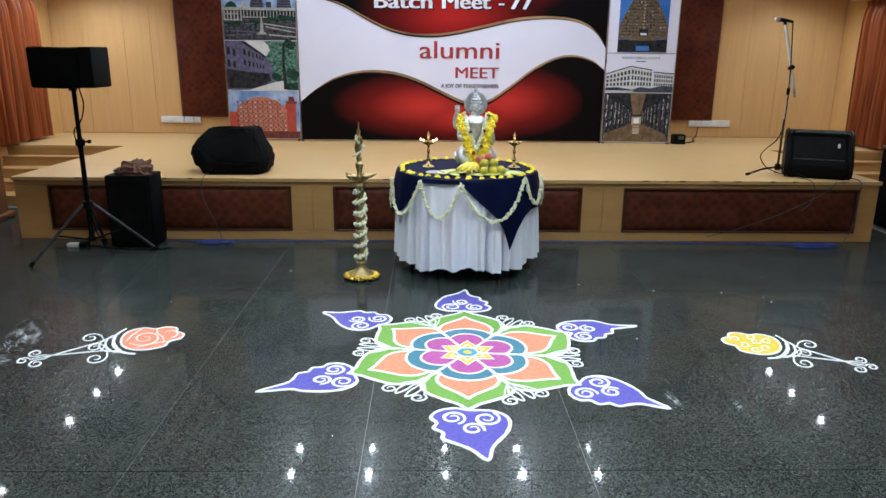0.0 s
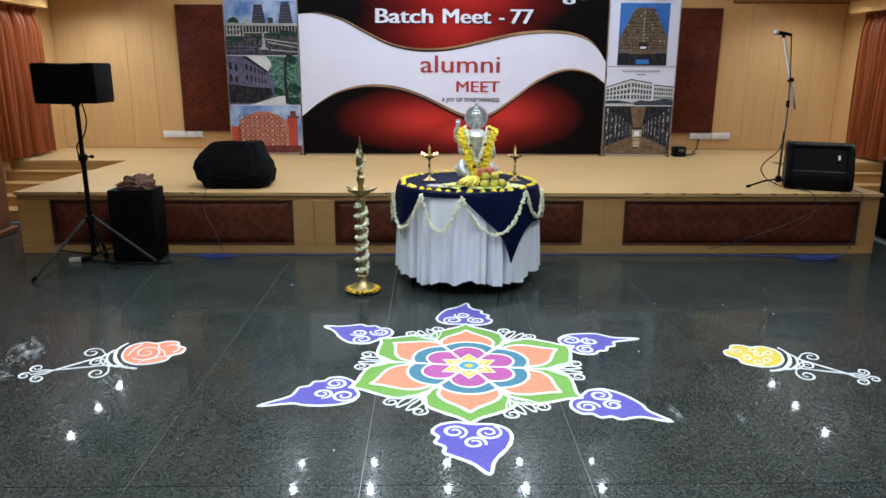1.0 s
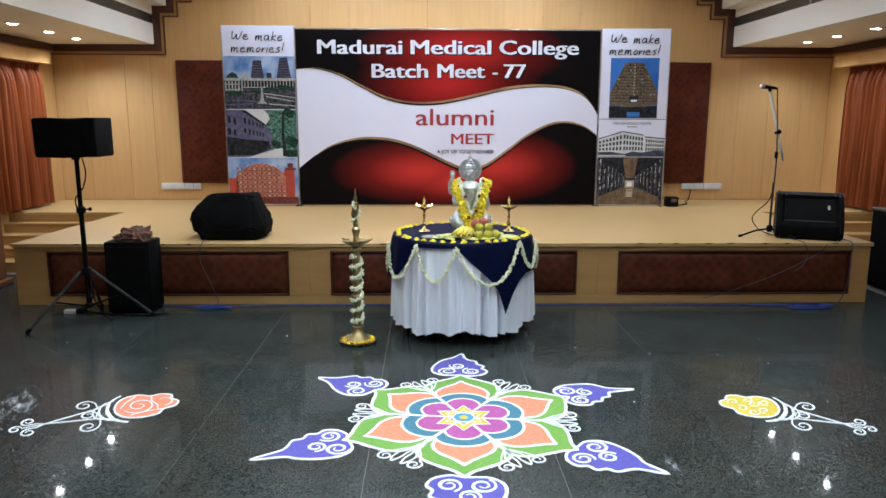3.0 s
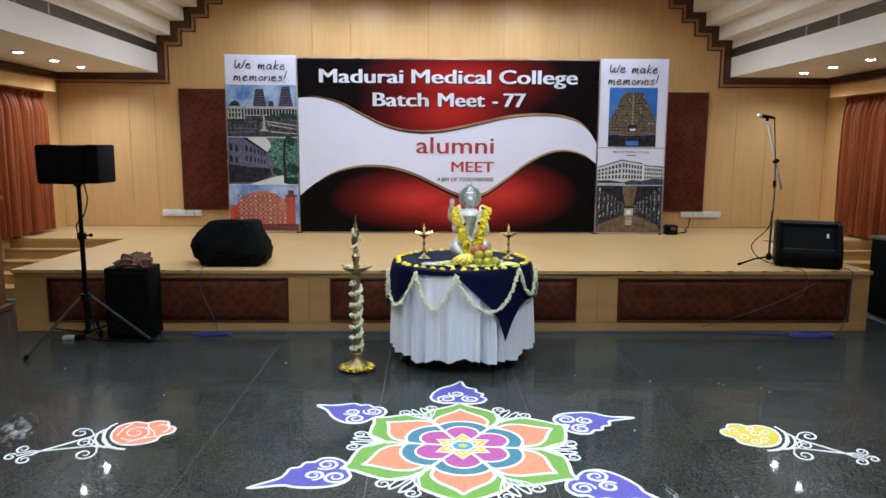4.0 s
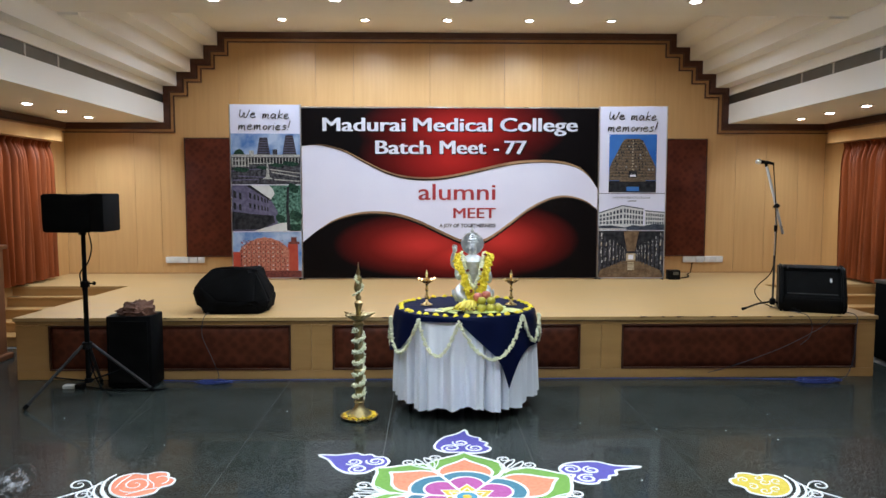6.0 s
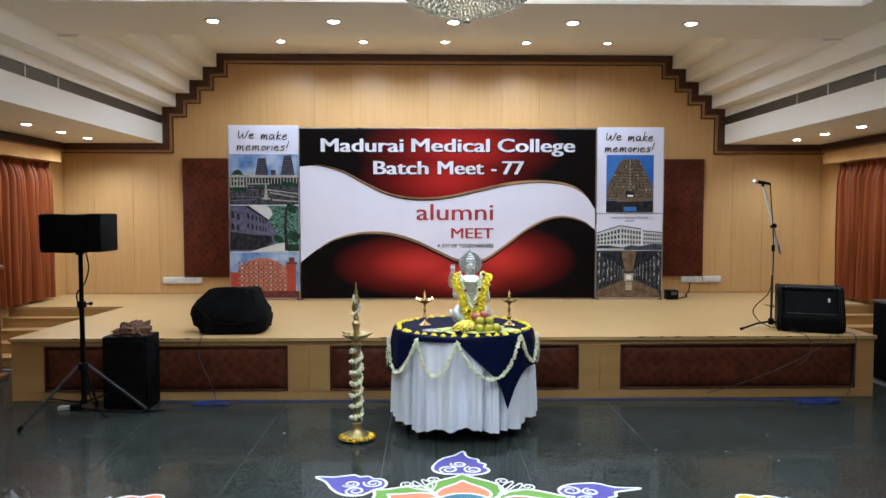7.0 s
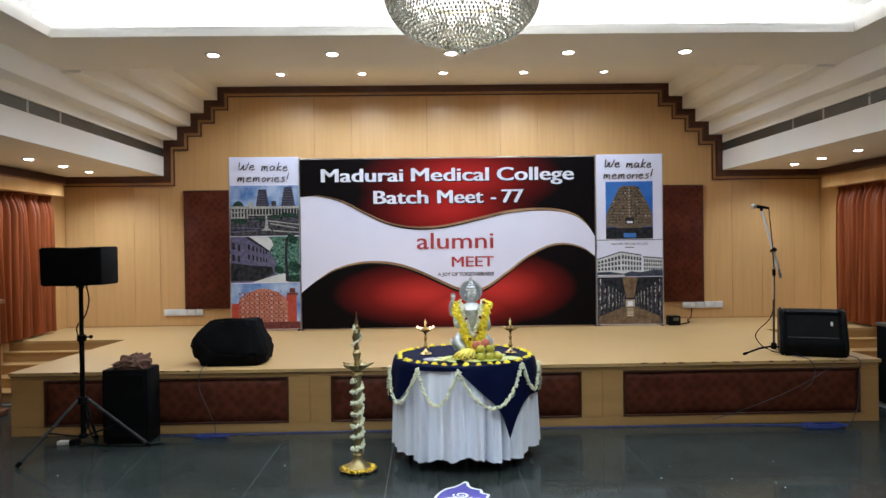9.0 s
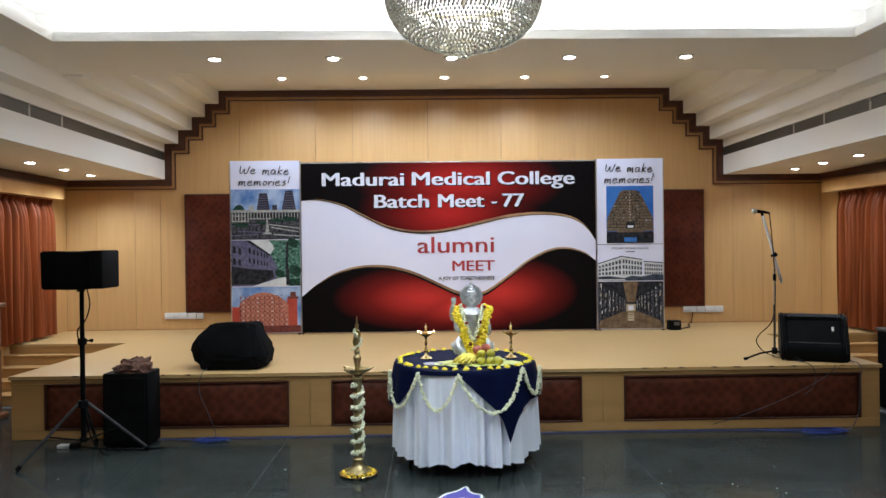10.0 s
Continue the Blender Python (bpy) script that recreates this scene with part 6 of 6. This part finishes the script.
def rangoli():
    ob = thing("rangoli", (0.213, 3.653, 0), "large six-petalled floor drawing in coloured powder", "floor drawing")
    axes = [-92.5, -36.0, 24.5, 88.8, 141.0, 203.0]
    tips = [4.0, 1.0, -4.0, -1.0, 4.0, 1.4]
    stretch = [0.985, 1.015, 1.05, 1.0, 1.0, 1.03]
    green = [(0.33, 0.20), (0.42, 0.232), (0.50, 0.20), (0.565, 0.12), (0.61, 0.05), (0.665, 0)]
    coral = [(0.27, 0.140), (0.35, 0.158), (0.42, 0.130), (0.475, 0.072), (0.51, 0.034), (0.552, 0)]
    reach = [1.08, 1.12, 1.13, 1.08, 1.085, 1.15]
    fill("white_bed", [(0.46 * math.cos(2 * math.pi * q / 60), 0.46 * math.sin(2 * math.pi * q / 60)) for q in range(60)], "white", ob, 0.0008)
    for k, (ax, tip, st) in enumerate(zip(axes, tips, stretch)):
        c, s = math.cos(radians(ax)), math.sin(radians(ax))
        prev, nxt = axes[k - 1], axes[(k + 1) % 6]
        hi = ((nxt - ax) % 360) / 2
        lo = ((ax - prev) % 360) / 2

        def turn(p):
            return (c * p[0] - s * p[1], s * p[0] + c * p[1])

        def sym(half, n=6):
            line = [(p.x, p.y) for p in spline([(a * st, b, 0) for a, b in half], n)]
            full = [(x, -y) for x, y in line] + [(x, y) for x, y in line[::-1][1:]]
            return clamp(full)

        def clamp(full):
            out = []
            for x, y in full:
                lim = math.tan(radians((hi if y > 0 else lo) - 0.6)) * x
                out.append((x, max(-lim, min(lim, y))))
            return out

        def oval(cx, rx, ry, n=40):
            return clamp([(cx + rx * math.cos(2 * math.pi * i / n), ry * math.sin(2 * math.pi * i / n)) for i in range(n)])
        e = 0.00004 * k
        for name, pts, col, z in (("green_petal", [(0.1, 0)] + sym(green), "green", 0.0012), ("coral_petal", [(0.1, 0)] + sym(coral), "coral", 0.0016)):
            fill(name, [turn(p) for p in pts], col, ob, z + e)
            ribbon("outline", [turn(p) for p in pts[1:]], 0.021, ob)
        for name, pts, col, z in (("teal_petal", oval(0.20, 0.15, 0.165), "teal", 0.0020), ("magenta_petal", oval(0.165, 0.105, 0.10), "magenta", 0.0024)):
            fill(name, [turn(p) for p in pts], col, ob, z + e)
            line = [turn(p) for p in pts]
            m = len(line)
            ribbon("outline", line, 0.019 if col == "teal" else 0.017, ob, closed=True)
        # tail-like violet paisley
        pol = lambda r, d: (r * math.cos(radians(d)), r * math.sin(radians(d)))
        raw = [(0.66, 0), (0.648, -6), (0.69, -12), (0.755, -13.2), (0.795, -10.4), (0.845, -10.6), (0.875, -7.4), (0.925, -7), (0.955, -3.6), (1.0, -1.5 + tip * 0.5), (reach[k], tip), (1.0, 3 + tip * 0.6), (0.95, 7), (0.88, 10.5), (0.80, 13.3), (0.73, 13.6), (0.675, 10), (0.662, 5)]
        slim = 1.0 if k in (0, 3) else 0.88
        pai = [(p.x, p.y) for p in spline([(*pol(r, d * slim), 0) for r, d in raw], 4, True)]
        fill("violet_paisley", [turn(p) for p in pai], "violet", ob, 0.0014 + e)
        ribbon("outline", [turn(p) for p in pai], 0.019, ob, closed=True)
        for cx, cy, r, a0, tn in ((0.735, -0.072, 0.06, 0.4, 1.6), (0.735, 0.08, 0.064, 2.6, -1.6), (0.83, 0.018, 0.052, 1.2, 1.5)):
            ribbon("curl", [turn(p) for p in swirl(cx, cy, r, 0.014, a0, tn)], 0.020, ob, taper=True)
        # curling leaves in the gap after this petal
        g = ax + hi
        gc, gs = math.cos(radians(g)), math.sin(radians(g))
        tg = lambda p: (gc * p[0] - gs * p[1], gs * p[0] + gc * p[1])
        for sd in (-1, 1):
            ribbon("curl", [tg(p) for p in [(0.43, sd * 0.01), (0.49, sd * 0.06), (0.55, sd * 0.095)] + swirl(0.588, sd * 0.085, 0.042, 0.010, sd * 2.6, -sd * 1.35)], 0.0125, ob, taper=True)
            leaf = [(p.x, p.y) for p in spline([(0.44, 0, 0), (0.50, sd * 0.045, 0), (0.57, sd * 0.05, 0), (0.615, sd * 0.028, 0), (0.56, sd * 0.012, 0), (0.50, sd * 0.012, 0)], 4, True)]
            ribbon("leaf_line", [tg(p) for p in leaf], 0.0105, ob, closed=True)
        ribbon("outline", [tg((0.10 + 0.335 * q / 10, 0.0)) for q in range(11)], 0.017, ob, z=0.0044)
    # star and eye at the middle
    star = []
    for i in range(12):
        a = radians(-92.5 + 30 * i)
        r = 0.165 if i % 2 == 0 else 0.100
        star.append((r * math.cos(a), r * math.sin(a)))
    fill("yellow_star", star, "yellow", ob, 0.0030)
    ribbon("outline", star, 0.012, ob, closed=True, z=0.0046)
    bm = bmesh.new()
    prism(bm, [(0.080 * math.cos(radians(-62.5 + 60 * i)), 0.080 * math.sin(radians(-62.5 + 60 * i))) for i in range(6)], 0.0031, 0.0036)
    part("dark_gap", bm, M["granite"], ob)
    for turn_by in (0, 60):
        tri = [(0.112 * math.cos(radians(-92.5 + turn_by + 120 * i)), 0.112 * math.sin(radians(-92.5 + turn_by + 120 * i))) for i in range(3)]
        ribbon("star_line", [(a[0] + (b[0] - a[0]) * t / 6, a[1] + (b[1] - a[1]) * t / 6) for a, b in zip(tri, tri[1:] + tri[:1]) for t in range(6)], 0.010, ob, closed=True, z=0.0048)
    for r, col, z in ((0.055, "cyan", 0.0044), (0.024, "yellow", 0.0050)):
        fill("eye", [(r * math.cos(2 * math.pi * q / 24), r * math.sin(2 * math.pi * q / 24)) for q in range(24)], col, ob, z)
    ribbon("outline", [(0.058 * math.cos(2 * math.pi * q / 30), 0.058 * math.sin(2 * math.pi * q / 30)) for q in range(30)], 0.009, ob, closed=True, z=0.0052)
    return ob


rangoli()


def rose(tip, end, colour, flip, label):
    a, b = Vector((*tip, 0)), Vector((*end, 0))
    d = (b - a)
    ln = d.length
    d.normalize()
    s = Vector((-d.y, d.x, 0)) * flip
    ob = thing("floor_rose", (a.x, a.y, 0), label, "floor drawing", "floor roses")
    k = ln / 0.83
    tp = lambda p: tuple((d * p[0] * k + s * (p[1] * 1.36 - 0.035 * (1 - p[0] / 0.83)) * k).to_tuple()[:2])
    raw = [(0.0, 0.03), (0.03, 0.075), (0.09, 0.085), (0.13, 0.125), (0.22, 0.125), (0.29, 0.09), (0.325, 0.02), (0.31, -0.06), (0.26, -0.115), (0.18, -0.12), (0.13, -0.085), (0.07, -0.085), (0.02, -0.055), (0.025, -0.01)]
    head = [(p.x, p.y) for p in spline([(x, y, 0) for x, y in raw], 4, True)]
    fill("rose_head", [tp(p) for p in head], colour, ob, 0.0014)
    ribbon("outline", [tp(p) for p in head], 0.015, ob, closed=True, z=0.0044)
    if colour == "coral":
        for line in (swirl(0.20, 0.0, 0.085, 0.012, 0.3, 1.7), swirl(0.07, 0.0, 0.05, 0.03, 1.5, 0.6), [(0.10, 0.08), (0.17, 0.075), (0.26, 0.085)], [(0.12, -0.085), (0.13, -0.03), (0.11, 0.03), (0.12, 0.09)], [(0.2, -0.11), (0.26, -0.06), (0.30, 0.0)]):
            ribbon("petal_line", [tp(p) for p in line], 0.011, ob, taper=True)
    else:
        for cx, cy in ((0.07, 0.0), (0.13, 0.055), (0.18, -0.02), (0.25, 0.03), (0.14, -0.055), (0.24, -0.06), (0.20, 0.075)):
            ribbon("petal_line", [tp(p) for p in swirl(cx, cy, 0.034, 0.008, cx * 30, 1.1, 16)], 0.0105, ob, taper=True)
    for sd in (-1, 1):
        ribbon("stem", [tp((x, sd * (0.055 * (0.66 - x) / 0.26))) for x in (0.40, 0.45, 0.50, 0.55, 0.60, 0.66)], 0.012, ob)
        ribbon("curl", [tp(p) for p in [(0.40, sd * 0.05), (0.41, sd * 0.12)] + swirl(0.465, sd * 0.115, 0.05, 0.012, math.pi - sd * 0.3, -sd * 1.3)], 0.012, ob, taper=True)
        ribbon("curl", [tp(p) for p in [(0.66, 0.0), (0.70, sd * 0.02)] + swirl(0.735, sd * 0.055, 0.036, 0.010, -sd * 1.6, sd * 1.3)], 0.012, ob, taper=True)
    for off, wd in ((0.0, 0.024), (0.042, 0.017), (0.072, 0.012)):
        arc = [(p.x, p.y) for p in spline([(0.275 + off, 0.15 - off, 0), (0.335 + off, 0.10 - off * 0.5, 0), (0.362 + off, 0.0, 0), (0.335 + off, -0.10 + off * 0.5, 0), (0.275 + off, -0.15 + off, 0)], 6)]
        ribbon("calyx", [tp(p) for p in arc], wd, ob, taper=True)
    ribbon("curl", [tp(p) for p in swirl(0.455, 0.0, 0.045, 0.01, 2.4, 1.5)], 0.011, ob, taper=True)
    ribbon("curl", [tp(p) for p in [(0.66, 0.0), (0.74, 0.0)] + swirl(0.795, 0.0, 0.032, 0.009, 3.1, 1.3)], 0.012, ob, taper=True)


rose((-1.435, 3.925), (-2.185, 3.520), "coral", 1, "floor rose with coral head and white curling stem")
rose((1.719, 3.862), (2.395, 3.450), "yellow", -1, "floor rose with yellow head and white curling stem")

# specks of powder and petals dropped on the floor
bm = bmesh.new()
for k in range(26):
    x, y = rr.uniform(-3, 3), rr.uniform(2.4, 5.9)
    if rr.random() < 0.3:
        x, y = -2.35 + rr.gauss(0, 0.12), 3.75 + rr.gauss(0, 0.15)
    q = rr.uniform(0.0015, 0.005)
    n = 6
    prism(bm, [(x + q * math.cos(2 * math.pi * i / n) * rr.uniform(0.6, 1.4), y + q * math.sin(2 * math.pi * i / n) * rr.uniform(0.6, 1.4)) for i in range(n)], 0.0003, 0.0025)
for k in range(90):
    x, y, q = -2.34 + rr.gauss(0, 0.06), 3.72 + rr.gauss(0, 0.12), rr.uniform(0.0005, 0.0018)
    prism(bm, [(x + q * math.cos(1.257 * i) * rr.uniform(0.6, 1.5), y + 1.6 * q * math.sin(1.257 * i)) for i in range(5)], 0.0003, 0.0015)
solid("floor_specks", bm, PW["white"], "scattered white powder specks on the granite", "specks", kind="stuff")


# faint cloudy white smudges, fading outwards
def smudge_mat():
    m = paint("faint_white_patch", (0.62, 0.62, 0.64), (0.5, 0.5, 0.52), 30, 0.95)
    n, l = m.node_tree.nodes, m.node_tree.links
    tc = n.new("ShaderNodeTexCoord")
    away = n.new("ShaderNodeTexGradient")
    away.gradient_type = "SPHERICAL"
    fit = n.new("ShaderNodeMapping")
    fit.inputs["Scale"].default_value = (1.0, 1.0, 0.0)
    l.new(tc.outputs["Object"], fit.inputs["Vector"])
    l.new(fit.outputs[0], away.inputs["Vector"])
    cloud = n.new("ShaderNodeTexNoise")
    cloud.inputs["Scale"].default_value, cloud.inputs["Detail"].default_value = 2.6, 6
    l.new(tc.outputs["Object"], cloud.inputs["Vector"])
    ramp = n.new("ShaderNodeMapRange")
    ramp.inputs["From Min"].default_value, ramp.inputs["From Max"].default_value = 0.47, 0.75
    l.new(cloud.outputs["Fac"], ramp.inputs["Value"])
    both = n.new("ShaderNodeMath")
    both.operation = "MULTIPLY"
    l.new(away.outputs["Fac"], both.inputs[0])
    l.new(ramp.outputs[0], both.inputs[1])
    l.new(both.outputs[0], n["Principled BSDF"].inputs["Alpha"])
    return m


M["smudge"] = smudge_mat()
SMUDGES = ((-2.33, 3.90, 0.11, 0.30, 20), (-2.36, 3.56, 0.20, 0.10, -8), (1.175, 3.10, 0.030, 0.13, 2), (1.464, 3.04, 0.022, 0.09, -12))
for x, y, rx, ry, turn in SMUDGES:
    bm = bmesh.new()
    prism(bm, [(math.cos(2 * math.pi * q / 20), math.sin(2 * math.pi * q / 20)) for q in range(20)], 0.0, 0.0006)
    ob = solid("white_smudge", bm, M["smudge"], "faint white smudge on the granite", "smudge", "powder smudges", at=(x, y, 0.0006))
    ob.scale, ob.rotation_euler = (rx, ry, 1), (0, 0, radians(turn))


# ---- crystal chandelier ----
def crystal_mat():
    m = bpy.data.materials.new("crystal")
    m.use_nodes = True
    p = m.node_tree.nodes["Principled BSDF"]
    p.inputs["Base Color"].default_value = (0.34, 0.33, 0.29, 1)
    p.inputs["Roughness"].default_value = 0.03
    p.inputs["IOR"].default_value = 1.55
    p.inputs["Transmission Weight"].default_value = 0.7
    return m


M["crystal"] = crystal_mat()
M["champagne"] = paint("dull_champagne_brass", (0.34, 0.30, 0.20), (0.24, 0.20, 0.12), 30, 0.35, metal=1.0)
M["bulb"] = glow("bulb_glow", (1.0, 0.92, 0.80), 0.9)


def chandelier():
    cx, cy, z0 = 0.245, 4.2, 2.745
    ob = thing("chandelier", (cx, cy, z0), "large bowl-shaped crystal chandelier with brass frame, lit", "chandelier")
    prof = [(0.015, 0.0), (0.05, 0.022), (0.09, 0.045), (0.15, 0.062), (0.21, 0.078), (0.27, 0.096), (0.325, 0.120), (0.365, 0.150), (0.395, 0.185), (0.42, 0.222), (0.44, 0.262), (0.455, 0.305), (0.465, 0.35)]
    prof = [q for a, b in zip(prof, prof[1:]) for q in (a, ((a[0] + b[0]) / 2, (a[1] + b[1]) / 2))] + prof[-1:]
    rn = random.Random(5)
    for j, (r, z) in enumerate(prof):
        bm = bmesh.new()
        n = max(6, int(2 * math.pi * r / 0.024))
        for i in range(n):
            a = 2 * math.pi * (i + 0.5 * (j % 2)) / n
            h, w = (0.015, 0.0095) if j < 17 else (0.024, 0.009)
            h *= rn.uniform(0.85, 1.15)
            m = Matrix.Translation((r * math.cos(a), r * math.sin(a), z)) @ Euler((rn.uniform(-0.25, 0.25), rn.uniform(-0.25, 0.25), a)).to_matrix().to_4x4()
            top, bot = bm.verts.new(m @ Vector((0, 0, h))), bm.verts.new(m @ Vector((0, 0, -h)))
            ring = [bm.verts.new(m @ Vector((w * math.cos(t), w * math.sin(t), -0.2 * h))) for t in [2 * math.pi * q / 6 for q in range(6)]]
            for q in range(6):
                bm.faces.new((ring[q], ring[(q + 1) % 6], top))
                bm.faces.new((ring[(q + 1) % 6], ring[q], bot))
        tier = part("crystal_tier", bm, M["crystal"], ob, "ring of clear cut-glass drops")
        tier.visible_shadow = False
        if j % 4 == 0 and j:
            bm = bmesh.new()
            tube(bm, [((r - 0.004) * math.cos(2 * math.pi * q / 48), (r - 0.004) * math.sin(2 * math.pi * q / 48), z + 0.022) for q in range(48)], 0.0022, 5, True)
            part("brass_ring", bm, M["champagne"], tier, smooth=True)
    bm = bmesh.new()
    tube(bm, [(0, 0, 0.30), (0, 0, 3.62 - z0)], 0.014, 10)
    lathe(bm, [(0.09, 3.58 - z0), (0.10, 3.60 - z0), (0.10, 3.62 - z0)], 20)
    part("rod", bm, M["champagne"], ob, smooth=True)
    bm = bmesh.new()
    tube(bm, [(0.47 * math.cos(2 * math.pi * q / 60), 0.47 * math.sin(2 * math.pi * q / 60), 0.385) for q in range(60)], 0.012, 8, True)
    for q in range(6):
        a = 2 * math.pi * q / 6
        tube(bm, [(0, 0, 0.40), (0.47 * math.cos(a), 0.47 * math.sin(a), 0.385)], 0.006, 6)
    part("hoop", bm, M["champagne"], ob, smooth=True)
    for q in range(8):
        a = 2 * math.pi * q / 8 + 0.2
        r = 0.27
        bm = bmesh.new()
        ball(bm, (r * math.cos(a), r * math.sin(a), 0.26), 0.028, 2, (1, 1, 1.4))
        part("bulb", bm, M["bulb"], ob, "glowing warm bulb", smooth=True)
    lamp = bpy.data.lights.new("chandelier_lamp", "POINT")
    lamp.energy, lamp.shadow_soft_size, lamp.color = CHAND_W, 0.10, (0.92, 0.95, 0.94)
    lo = new("chandelier_lamp", lamp)
    lo.location = (cx, cy, z0 + 0.48)
    return ob


chandelier()
